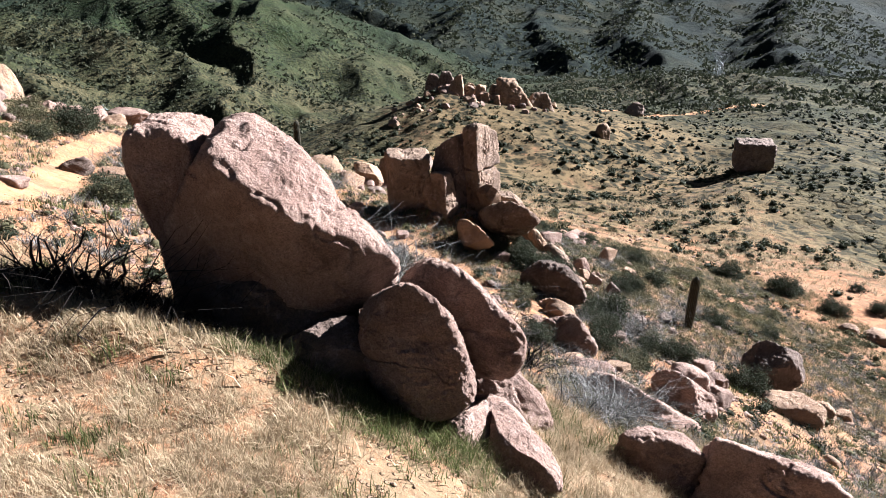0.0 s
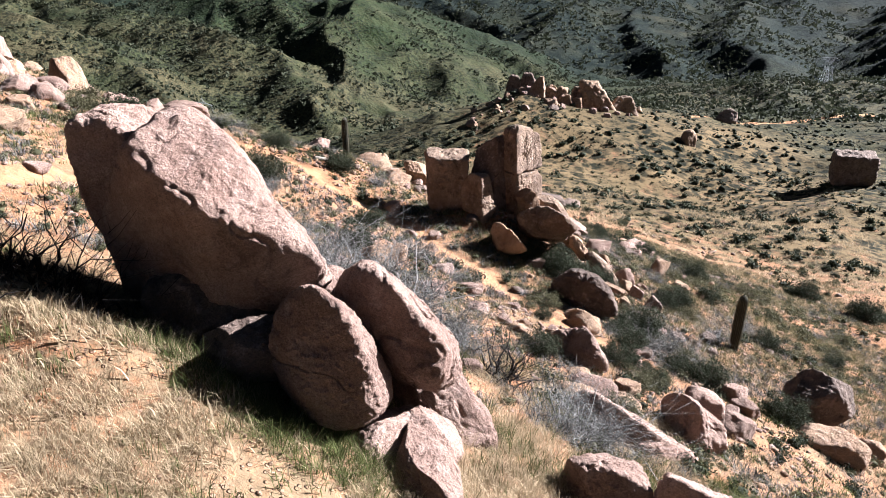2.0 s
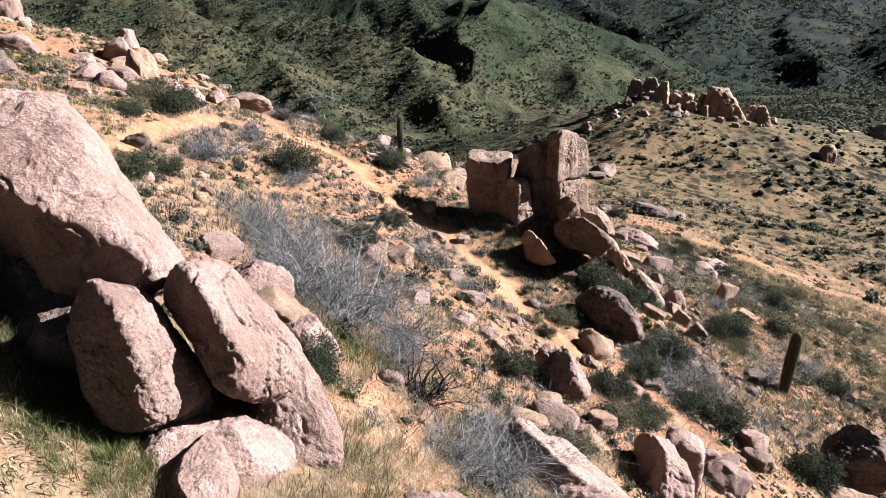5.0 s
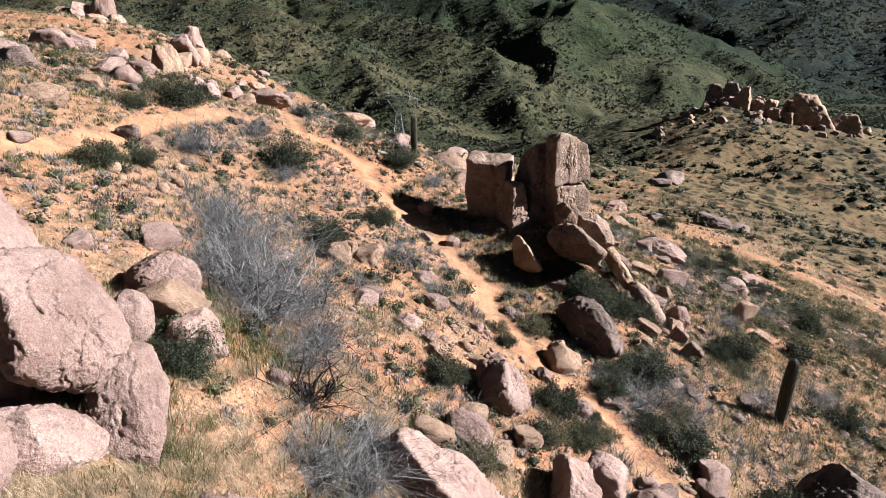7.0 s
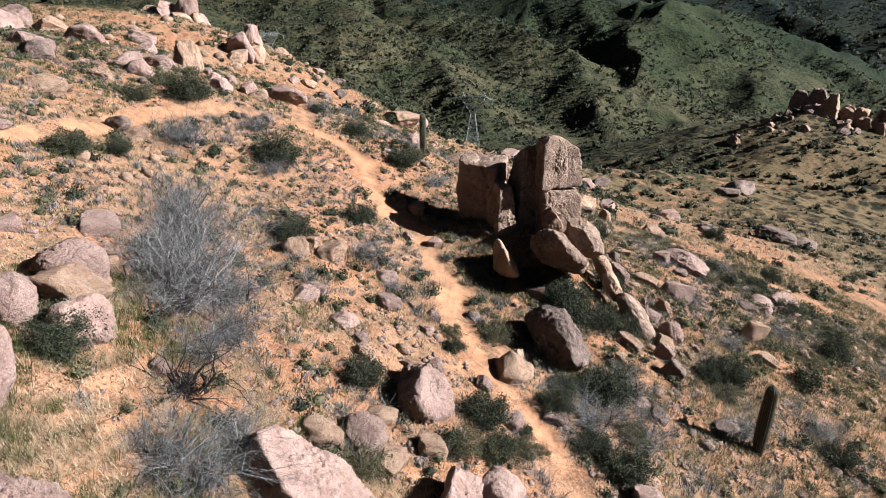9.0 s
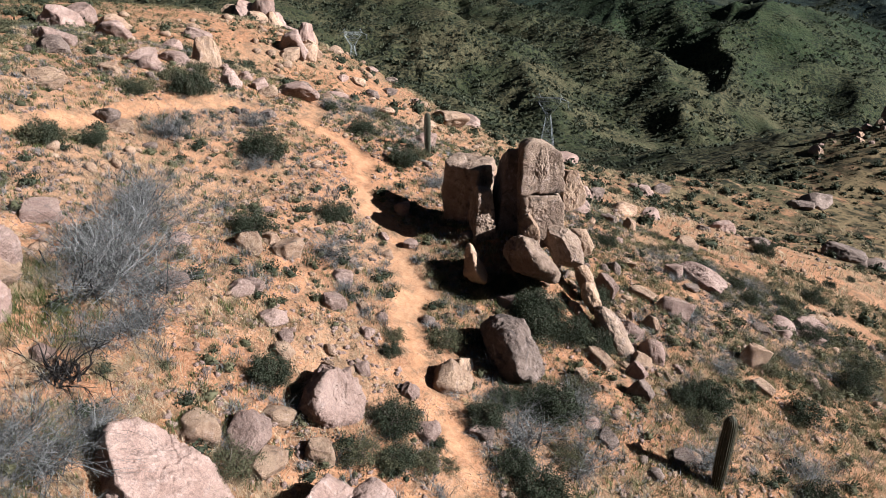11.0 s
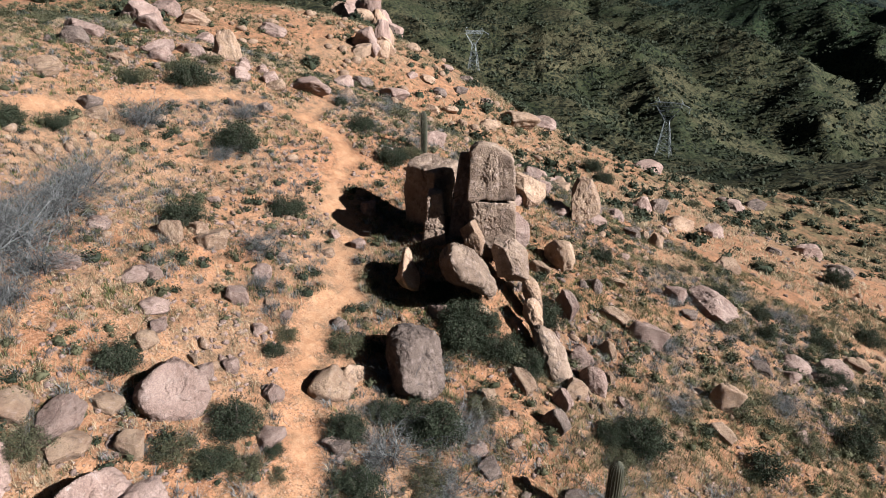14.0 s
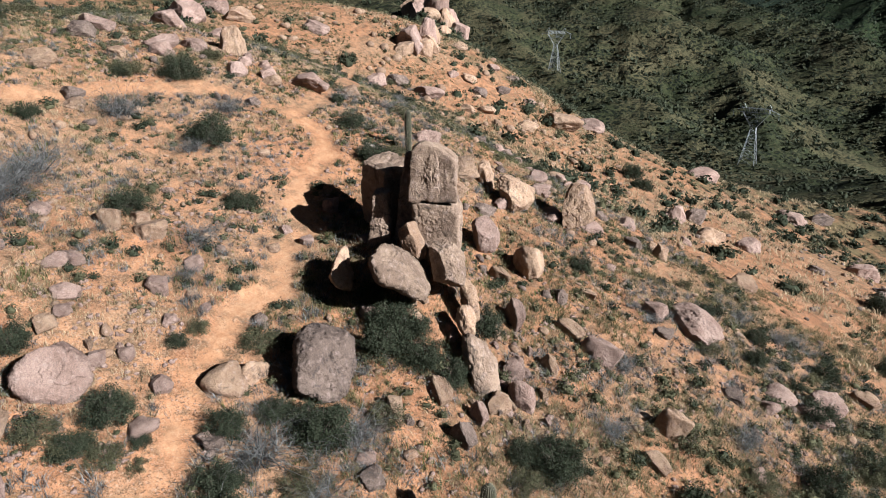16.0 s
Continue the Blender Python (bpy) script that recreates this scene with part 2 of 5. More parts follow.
def bumped(nt, b, height, strength, distance):
    n = node(nt, "ShaderNodeBump", Strength=strength, Distance=distance)
    nt.links.new(height, n.inputs["Height"])
    nt.links.new(n.outputs[0], b.inputs["Normal"])


def attribute(nt, name):
    n = nt.nodes.new("ShaderNodeAttribute")
    n.attribute_name = name
    return n.outputs["Fac"]


def ground_material():
    m, nt, b = material("desert_soil", 1.0)
    b.inputs["Specular IOR Level"].default_value = 0.04
    at = nt.nodes.new("ShaderNodeTexCoord").outputs["Object"]
    trail, brush, green = attribute(nt, "trail"), attribute(nt, "brush"), attribute(nt, "green")
    broad = noise_node(nt, at, 0.12, 5)
    mid = noise_node(nt, at, 0.9, 6, 0.65)
    grit = noise_node(nt, at, 14.0, 4, 0.7)
    soil = blend(nt, stepped(nt, mid, 0.35, 0.68), (0.153, 0.069, 0.034), (0.286, 0.137, 0.068))
    soil = blend(nt, stepped(nt, broad, 0.42, 0.62), soil, blend(nt, 0.4, soil, (0.173, 0.125, 0.078)))
    litter = times(nt, stepped(nt, noise_node(nt, at, 1.7, 7, 0.75), 0.47, 0.60), 0.62)
    soil = blend(nt, litter, soil, (0.048, 0.037, 0.022))
    fine = noise_node(nt, at, 7.5, 5, 0.8)
    soil = blend(nt, times(nt, stepped(nt, fine, 0.55, 0.61), 0.7), soil, (0.037, 0.026, 0.016))
    soil = blend(nt, times(nt, stepped(nt, fine, 0.45, 0.38), 0.55), soil, (0.251, 0.173, 0.121))
    speck = noise_node(nt, at, 17.0, 3, 0.8)
    soil = blend(nt, times(nt, stepped(nt, speck, 0.55, 0.62), 0.75), soil, (0.044, 0.030, 0.018))
    soil = blend(nt, times(nt, stepped(nt, speck, 0.43, 0.36), 0.5), soil, (0.267, 0.191, 0.137))
    stones = nt.nodes.new("ShaderNodeTexVoronoi")
    stones.inputs["Scale"].default_value = 7.0
    nt.links.new(at, stones.inputs["Vector"])
    pebble = times(nt, stepped(nt, stones.outputs["Distance"], 0.34, 0.22), stepped(nt, mid, 0.48, 0.6))
    soil = blend(nt, times(nt, pebble, 0.7), soil, (0.216, 0.147, 0.108))
    path = blend(nt, stepped(nt, noise_node(nt, at, 2.6, 5), 0.4, 0.65), (0.259, 0.132, 0.067), (0.318, 0.179, 0.099))
    soil = blend(nt, times(nt, attribute(nt, "meadow"), stepped(nt, noise_node(nt, at, 5.0, 6, 0.7), 0.35, 0.6)), soil, (0.130, 0.091, 0.054))
    soil = blend(nt, trail, soil, path)
    # low brush that covers the far slopes
    bushes = nt.nodes.new("ShaderNodeTexVoronoi")
    bushes.inputs["Scale"].default_value = 0.42
    warp = noise_node(nt, at, 1.4, 4)
    moved = nt.nodes.new("ShaderNodeVectorMath")
    moved.operation = "MULTIPLY_ADD"
    tint = nt.nodes.new("ShaderNodeTexNoise")
    tint.inputs["Scale"].default_value = 1.1
    nt.links.new(at, tint.inputs["Vector"])
    nt.links.new(tint.outputs["Color"], moved.inputs[0])
    moved.inputs[1].default_value = (1.6, 1.6, 1.6)
    nt.links.new(at, moved.inputs[2])
    nt.links.new(moved.outputs[0], bushes.inputs["Vector"])
    clump = stepped(nt, bushes.outputs["Distance"], 0.62, 0.36)
    patchy = noise_node(nt, at, 0.022, 6, 0.65)
    cover = times(nt, clump, stepped(nt, noise_node(nt, at, 0.05, 6, 0.65), 0.34, 0.56))
    olive = blend(nt, stepped(nt, patchy, 0.4, 0.6), (0.006, 0.008, 0.005), (0.012, 0.013, 0.007))
    olive = blend(nt, green, olive, (0.007, 0.013, 0.007))
    bare_near = blend(nt, stepped(nt, patchy, 0.35, 0.65), (0.066, 0.050, 0.026), (0.124, 0.086, 0.045))
    bare = blend(nt, attribute(nt, "far"), bare_near, blend(nt, stepped(nt, patchy, 0.35, 0.65), (0.022, 0.026, 0.012), (0.056, 0.049, 0.026)))
    bare = blend(nt, times(nt, green, 0.85), bare, (0.017, 0.027, 0.011))
    hills = blend(nt, times(nt, cover, 0.95), bare, blend(nt, warp, olive, (0.005, 0.007, 0.005)))
    dots = noise_node(nt, at, 1.1, 4, 0.85)
    hills = blend(nt, times(nt, stepped(nt, dots, 0.53, 0.60), 0.8), hills, (0.005, 0.007, 0.004))
    hills = blend(nt, times(nt, stepped(nt, dots, 0.45, 0.37), 0.45), hills, bare_near)
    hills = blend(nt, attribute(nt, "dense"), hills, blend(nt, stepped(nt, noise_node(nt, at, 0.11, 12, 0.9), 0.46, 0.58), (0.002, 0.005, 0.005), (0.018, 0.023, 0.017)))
    patches = times(nt, noise_node(nt, at, 0.30, 9, 0.72), times(nt, times(nt, brush, 0.5, "SUBTRACT"), 0.55), "ADD")
    cover_all = stepped(nt, patches, 0.42, 0.60)
    nt.links.new(blend(nt, cover_all, soil, hills), b.inputs["Base Color"])
    relief = times(nt, times(nt, grit, 0.35), times(nt, mid, 0.8), "ADD")
    relief = times(nt, relief, times(nt, pebble, 0.5), "ADD")
    bumped(nt, b, relief, 1.0, 0.10)
    # gullies and thickets of the far slopes
    rills = times(nt, times(nt, noise_node(nt, at, 0.045, 7, 0.62, 0.8), 1.0), times(nt, clump, 0.06), "ADD")
    far = node(nt, "ShaderNodeBump", Distance=4.0)
    nt.links.new(attribute(nt, "far"), far.inputs["Strength"])
    nt.links.new(rills, far.inputs["Height"])
    nt.links.new(far.outputs[0], b.inputs["Normal"].links[0].from_node.inputs["Normal"])
    return m


def granite_material(name="granite", tones=((0.155, 0.098, 0.076), (0.235, 0.160, 0.128)), dark=(0.038, 0.028, 0.025), stain=0.5):
    m, nt, b = material(name, 0.9)
    b.inputs["Specular IOR Level"].default_value = 0.15
    at = nt.nodes.new("ShaderNodeTexCoord").outputs["Object"]
    info = nt.nodes.new("ShaderNodeObjectInfo")
    shift = nt.nodes.new("ShaderNodeVectorMath")
    shift.operation = "MULTIPLY_ADD"
    nt.links.new(info.outputs["Location"], shift.inputs[0])
    shift.inputs[1].default_value = (3.7, 3.7, 3.7)
    nt.links.new(at, shift.inputs[2])
    at = shift.outputs[0]
    broad = noise_node(nt, at, 0.8, 6, 0.6)
    mid = noise_node(nt, at, 4.0, 6, 0.65)
    grain = noise_node(nt, at, 38.0, 3, 0.7)
    rock = blend(nt, stepped(nt, broad, 0.32, 0.68), tones[0], tones[1])
    rock = blend(nt, times(nt, stepped(nt, mid, 0.5, 0.72), 0.45), rock, (0.302, 0.226, 0.194))
    varnish = times(nt, stepped(nt, noise_node(nt, at, 1.3, 8, 0.72, 0.6), 0.53, 0.68), stain)
    rock = blend(nt, varnish, rock, dark)
    crystals = nt.nodes.new("ShaderNodeTexVoronoi")
    crystals.inputs["Scale"].default_value = 46.0
    nt.links.new(at, crystals.inputs["Vector"])
    split = nt.nodes.new("ShaderNodeSeparateColor")
    nt.links.new(crystals.outputs["Color"], split.inputs[0])
    grey = nt.nodes.new("ShaderNodeCombineColor")
    for k in range(3):
        nt.links.new(split.outputs[0], grey.inputs[k])
    rock = blend(nt, 0.24, rock, grey.outputs[0], "OVERLAY")
    rock = blend(nt, times(nt, stepped(nt, noise_node(nt, at, 13.0, 6, 0.75), 0.54, 0.68), 0.35), rock, dark)
    rock = blend(nt, times(nt, stepped(nt, grain, 0.54, 0.66), 0.3), rock, dark)
    tone = nt.nodes.new("ShaderNodeHueSaturation")
    nt.links.new(times(nt, times(nt, info.outputs["Random"], 0.45), 0.80, "ADD"), tone.inputs["Value"])
    nt.links.new(rock, tone.inputs["Color"])
    nt.links.new(tone.outputs[0], b.inputs["Base Color"])
    relief = times(nt, times(nt, grain, 0.35), times(nt, mid, noise_node(nt, at, 11.0, 4, 0.7), "ADD"), "ADD")
    bumped(nt, b, relief, 1.0, 0.085)
    return m


def leaf_material(name, a, b_col, rough=0.6, through_light=0.3):
    m, nt, b = material(name, max(rough, 0.85))
    b.inputs["Specular IOR Level"].default_value = 0.08
    isle = nt.nodes.new("ShaderNodeNewGeometry").outputs["Random Per Island"]
    col = blend(nt, isle, a, b_col)
    at = nt.nodes.new("ShaderNodeTexCoord").outputs["Object"]
    col = blend(nt, times(nt, stepped(nt, noise_node(nt, at, 0.7, 3), 0.4, 0.65), 0.5), col, tuple(0.6 * v for v in a))
    nt.links.new(col, b.inputs["Base Color"])
    thin = nt.nodes.new("ShaderNodeBsdfTranslucent")
    nt.links.new(col, thin.inputs["Color"])
    both = nt.nodes.new("ShaderNodeMixShader")
    both.inputs[0].default_value = through_light
    nt.links.new(b.outputs[0], both.inputs[1])
    nt.links.new(thin.outputs[0], both.inputs[2])
    nt.links.new(both.outputs[0], nt.nodes["Material Output"].inputs["Surface"])
    return m


def plain_material(name, a, b_col, scale, rough=0.85, bump=0.02):
    m, nt, b = material(name, rough)
    at = nt.nodes.new("ShaderNodeTexCoord").outputs["Object"]
    n = noise_node(nt, at, scale, 5, 0.65)
    nt.links.new(blend(nt, stepped(nt, n, 0.3, 0.7), a, b_col), b.inputs["Base Color"])
    bumped(nt, b, n, 0.6, bump)
    return m


SOIL = ground_material()
GRANITE = granite_material()
# varnished rocks; also the shade tone of two rocks under the leaning boulder
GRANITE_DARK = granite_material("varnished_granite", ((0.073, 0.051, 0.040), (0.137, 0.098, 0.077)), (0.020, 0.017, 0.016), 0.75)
GRANITE_TAN = granite_material("tan_granite", ((0.167, 0.102, 0.065), (0.259, 0.172, 0.112)), (0.043, 0.030, 0.023), 0.65)
GRANITE_TOWER = granite_material("stained_granite", ((0.111, 0.074, 0.052), (0.200, 0.139, 0.098)), (0.037, 0.028, 0.022), 0.9)
LEAVES = leaf_material("shrub_leaves", (0.016, 0.020, 0.011), (0.046, 0.050, 0.030), 0.6, 0.2)
LEAVES_OLIVE = leaf_material("olive_shrub_leaves", (0.045, 0.045, 0.024), (0.096, 0.088, 0.048))
TWIGS = leaf_material("grey_twigs", (0.026, 0.024, 0.022), (0.192, 0.185, 0.174), 0.9, 0.0)
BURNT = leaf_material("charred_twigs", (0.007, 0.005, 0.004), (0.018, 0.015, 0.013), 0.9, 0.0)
STRAW = leaf_material("dry_grass", (0.244, 0.181, 0.107), (0.414, 0.326, 0.215), 0.8, 0.35)
SEDGE = leaf_material("green_grass", (0.041, 0.050, 0.016), (0.111, 0.118, 0.041), 0.8, 0.35)
OLIVE_GRASS = leaf_material("olive_grass", (0.078, 0.068, 0.031), (0.185, 0.152, 0.081), 0.85, 0.3)
STEM = plain_material("bark", (0.052, 0.041, 0.033), (0.118, 0.089, 0.067), 9.0)
CACTUS = plain_material("cactus_skin", (0.019, 0.019, 0.010), (0.043, 0.038, 0.022), 6.0, 0.75)
SPINES = plain_material("cactus_spines", (0.118, 0.104, 0.067), (0.207, 0.178, 0.126), 20.0)
STEEL = plain_material("galvanised_steel", (0.178, 0.185, 0.192), (0.281, 0.289, 0.296), 2.0, 0.5, 0.002)
STEEL.node_tree.nodes["Principled BSDF"].inputs["Metallic"].default_value = 0.6
DEADWOOD = plain_material("dead_wood", (0.074, 0.063, 0.052), (0.222, 0.185, 0.148), 5.0)


# ---- ground ----
def mesh_from(name, verts, faces, mats=()):
    me = bpy.data.meshes.new(name)
    verts, faces = np.asarray(verts, np.float32), np.asarray(faces, np.int32)
    n = faces.shape[1]
    me.vertices.add(len(verts))
    me.vertices.foreach_set("co", verts.ravel())
    me.loops.add(faces.size)
    me.loops.foreach_set("vertex_index", faces.ravel())
    me.polygons.add(len(faces))
    me.polygons.foreach_set("loop_start", np.arange(0, faces.size, n, dtype=np.int32))
    me.polygons.foreach_set("loop_total", np.full(len(faces), n, dtype=np.int32))
    me.update(calc_edges=True)
    for m in mats:
        me.materials.append(m)
    return me


def smooth(me):
    me.polygons.foreach_set("use_smooth", np.ones(len(me.polygons), bool))
    return me


def build_ground():
    centre = np.array([14.0, 6.0])
    seen = np.arange(-104, 46, 0.22)
    rest = np.arange(48.0, 256.0, 4.0)
    az = np.radians(np.concatenate([seen, rest]))
    near = np.arange(1.5, 15, 0.22)
    rings = np.concatenate([near, 15 * 1.0115 ** np.arange(0, 512)])
    rr, aa = np.meshgrid(rings, az, indexing="ij")
    x, y = centre[0] + rr * np.sin(aa), centre[1] + rr * np.cos(aa)
    x, y = np.append(x.ravel(), centre[0]), np.append(y.ravel(), centre[1])
    z = land(x, y)
    n, k = len(rings), len(az)
    i, j = np.meshgrid(np.arange(n - 1), np.arange(k), indexing="ij")
    a, b = i * k + j, i * k + (j + 1) % k
    quads = np.stack([a, b, b + k, a + k], -1).reshape(-1, 4)
    ring = np.arange(k)
    cap = np.stack([np.full(k, n * k), (ring + 1) % k, ring], -1)
    tris = np.concatenate([quads[:, [0, 2, 1]], quads[:, [0, 3, 2]], cap[:, ::-1]])
    me = mesh_from("ground", np.stack([x, y, z], 1), tris, [SOIL])
    p = np.stack([x, y], 1)
    d = np.minimum(beside(x, y, TRAIL)[0], beside(x, y, TRAIL_UP)[0] + 0.4)
    d = d + 0.55 * fbm(p / 1.3, 3, 31)
    r = np.hypot(x, y)
    brush = np.clip(ramp(r, 48, 125) * 0.62 + 0.38 * ramp(r, 150, 260), 0, 1)
    knoll = np.exp(-(((x - 20) / 34) ** 2 + ((y - 175) / 45) ** 2))
    brush = np.clip(brush + 0.02 * knoll + 0.14 * ramp(x + 0.2 * y, 18, 36) * ramp(r, 40, 70), 0, 1)
    green_d = beside(x, y, GREEN_CREST)[0]
    green = np.clip(1.1 - green_d / 190 + 0.3 * fbm(p / 60, 3, 41), 0, 1) * ramp(r, 300, 420)
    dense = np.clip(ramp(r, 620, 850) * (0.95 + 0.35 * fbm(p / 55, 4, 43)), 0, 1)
    meadow = (1 - ramp(y + 0.35 * x, 10, 13)) * (1 - ramp(r, 14, 18))
    far = np.maximum(ramp(r, 180, 330), ramp(r, 95, 160) * ramp(-x - 0.1 * y, -22, 8))
    east = ramp(x - 26 - 0.22 * y, 0, 22) * ramp(r, 75, 125)
    far = np.maximum(far, 0.75 * east)
    brush = np.maximum(brush, np.maximum(far, 0.9 * east))
    lane = 1 - ramp(beside(x, y, FAR_ROAD)[0], 2.0, 5.5)
    brush = brush * (1 - lane)
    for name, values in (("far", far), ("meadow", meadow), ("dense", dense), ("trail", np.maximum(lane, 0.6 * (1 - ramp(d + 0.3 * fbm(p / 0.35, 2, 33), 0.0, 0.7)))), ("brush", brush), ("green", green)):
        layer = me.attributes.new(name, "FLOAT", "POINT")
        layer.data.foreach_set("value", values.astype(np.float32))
    ob = new("ground", smooth(me))
    return tagged(ob, "stony orange desert soil with a worn sandy trail", "ground", kind="structure")


build_ground()


# ---- boulders ----
def ico(level):
    bm = bmesh.new()
    bmesh.ops.create_icosphere(bm, subdivisions=level, radius=1.0)
    v = np.array([q.co[:] for q in bm.verts])
    f = np.array([[q.index for q in face.verts] for face in bm.faces])
    bm.free()
    return v / np.linalg.norm(v, axis=1)[:, None], f


ICO = {n: ico(n) for n in (1, 2, 3, 4, 5, 6, 7)}


def weather(v, size, seed, rough=1.0):
    """Uneven relief for a rock surface, on its own scale: swells, chips, pits, ledges and a few open joints."""
    p = v / size
    n = np.maximum(np.linalg.norm(v, axis=1), 1e-6)[:, None]
    swell = 0.06 * fbm(p * 1.2, 2, seed)
    chips = 0.055 * (0.45 - np.abs(fbm(p * 2.6, 3, seed + 3)))
    pits = 0.028 * np.abs(fbm(p * 8.0, 2, seed + 6)) + 0.013 * fbm(p * 21.0, 3, seed + 7)
    warp = p + 0.25 * fbm(p * 2.0, 2, seed + 5)[:, None]
    joint = np.maximum(0, 1 - np.abs(smooth_noise(warp * [1.2, 1.2, 1.7], seed + 9)) * 18)
    ledge = np.abs(smooth_noise(p * [0.9, 0.9, 2.6], seed + 13))
    push = swell + chips - pits - 0.055 * joint + 0.05 * (ledge - 0.3)
    return v + v / n * (push * size * rough)[:, None]


def rock_mesh(name, axes, seed, level=4, power=2.5, facets=15, sharp=0.76, rough=1.0, mat=None, cuts=()):
    """A boulder: a block broken along joint planes, its edges a little worn."""
    d, f = ICO[level]
    rng = random.Random(seed)
    r = (np.abs(d) ** power).sum(1) ** (-1 / power)
    u = d * r[:, None]
    planes = [(Vector((rng.gauss(0, 1), rng.gauss(0, 1), rng.gauss(0, 1))).normalized(), rng.uniform(sharp - 0.16, sharp + 0.14)) for _ in range(facets)]
    planes += [(Vector(n).normalized(), o) for n, o in cuts]
    for n, o in planes:
        n = np.array(n)
        over = np.maximum(u @ n - o, 0)
        u = u - 0.97 * over[:, None] * n
    lo, hi = u.min(0), u.max(0)
    u = (u - (lo + hi) / 2) / ((hi - lo) / 2)
    v = u * np.array(axes)
    v = weather(v, float(np.cbrt(np.prod(axes))), seed, rough)
    return smooth(mesh_from(name, v, f, [mat or GRANITE]))


def boulder(name, at, axes, turn, seed, label, mat=None, group="", **shape):
    me = rock_mesh(name, axes, seed, mat=mat, **shape)
    ob = new(name, me)
    ob.matrix_world = pose(*at, *turn)
    return tagged(ob, label, "boulder", group)


GROUP_BOULDERS = [
    # unseen filler that closes the light gap; dark stone here paints the shade
    ("bedded_boulder", (-2.9, 10.75, 6.2), (1.35, 1.15, 1.1), (0, 0, 20), 5, 2.4, 0.85, "dark", "added boulder filling the gap under the huge leaning one, toned dark as shade"),
    # dark stone puts the leaning boulder's shade into this rock's colour
    ("shadowed_rock", (-1.75, 9.55, 6.25), (0.85, 0.6, 0.5), (0, 8, 15), 5, 2.4, 0.85, "dark", "low rock under the leaning boulder, toned dark as its shade"),
    ("flat_boulder", (0.79, 9.62, 4.29), (0.75, 1.39, 0.77), (-29, -9, -30), 5, 2.4, 0.85, None, "low pinkish boulder wedged under the leaning ones"),
    ("front_boulder", (1.24, 8.64, 4.77), (0.91, 0.45, 0.46), (-1, 7, -67), 5, 2.4, 0.85, None, "rough pale pink boulder in the dry grass"),
]
TOWER_BLOCKS = [
    ("prop_boulder", (2.51, 35.31, 0.43), (0.73, 0.45, 0.90), (22, -2, -31), 4, 2.8, 0.85, "tan", "small propping boulder at the tower's foot"),
]
RIB_BOULDERS = [
    ("fin_rock", (-3.98, 50.49, -2.57), (1.38, 0.98, 1.50), (2, 0, -80), 5, 2.6, 0.8, "tan", "tall rock standing on the slope"),
    ("split_boulder", (-5.44, 46.73, -1.69), (1.11, 1.21, 1.30), (0, -1, 38), 5, 2.6, 0.8, "tan", "split boulder behind the rock tower"),
    ("side_boulder", (-1.21, 41.72, -1.83), (0.92, 0.75, 1.05), (0, 0, -18), 4, 2.5, 0.82, None, "boulder beside the rock tower"),
    ("spread_boulder", (1.00, 43.04, -3.04), (1.16, 0.80, 1.02), (2, 1, -13), 4, 2.3, 0.75, "tan", "broad-footed boulder on the slope"),
    ("sunken_slab", (5.63, 50.58, -6.79), (1.25, 1.82, 1.00), (8, 2, 70), 5, 2.5, 0.85, None, "half-buried slab on the grassy slope"),
]
SLOPE_BOULDERS = [
    ("round_boulder", (15.23, 26.18, -4.90), (1.42, 1.20, 1.37), (0, 0, 0), 5, 2.4, 0.85, "dark", "dark round boulder on the lower slope"),
    ("perched_boulder", (-2.46, 15.39, 4.23), (0.92, 0.82, 0.80), (-4, 5, 46), 5, 2.4, 0.82, None, "boulder behind the balanced group"),
    ("small_boulder", (-1.2, 13.4, 4.45), (0.54, 0.48, 0.68), (-7, -7, -38), 4, 2.4, 0.85, None, "small pink boulder behind the balanced group"),
    ("mesa_boulder", (73.0, 152.0, -27.2), (4.2, 3.6, 3.5), (0, 0, 169), 5, 9.0, 1.1, "dark", "big flat-topped block standing alone on the far slope"),
]
# further joint faces of single rocks, in their own axes
CUTS = {"mesa_boulder": [((0.05, 0.0, 1.0), 0.9)]}
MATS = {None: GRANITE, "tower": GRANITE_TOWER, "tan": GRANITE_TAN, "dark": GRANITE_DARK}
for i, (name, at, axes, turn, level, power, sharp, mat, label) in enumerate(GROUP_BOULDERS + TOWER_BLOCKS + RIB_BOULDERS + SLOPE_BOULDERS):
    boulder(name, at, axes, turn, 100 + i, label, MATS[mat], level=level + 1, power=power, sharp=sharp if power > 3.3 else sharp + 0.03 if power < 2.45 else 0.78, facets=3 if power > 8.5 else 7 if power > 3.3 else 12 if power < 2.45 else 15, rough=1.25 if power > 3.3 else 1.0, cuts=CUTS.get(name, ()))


def slab(name, at, way, axes, seed, label, mat):
    """A long rock that lies along a direction."""
    ob = new(name, rock_mesh(name, axes, seed, level=6, power=2.9, facets=9, sharp=0.82, rough=1.25, mat=mat))
    x = Vector(way).normalized()
    y = Vector((0, 0, 1)).cross(x).normalized()
    ob.matrix_world = Matrix.Translation(at) @ Matrix((x, y, x.cross(y))).transposed().to_4x4() @ Matrix.Rotation(0.4 * math.sin(seed), 4, "X")
    return tagged(ob, label, "boulder")


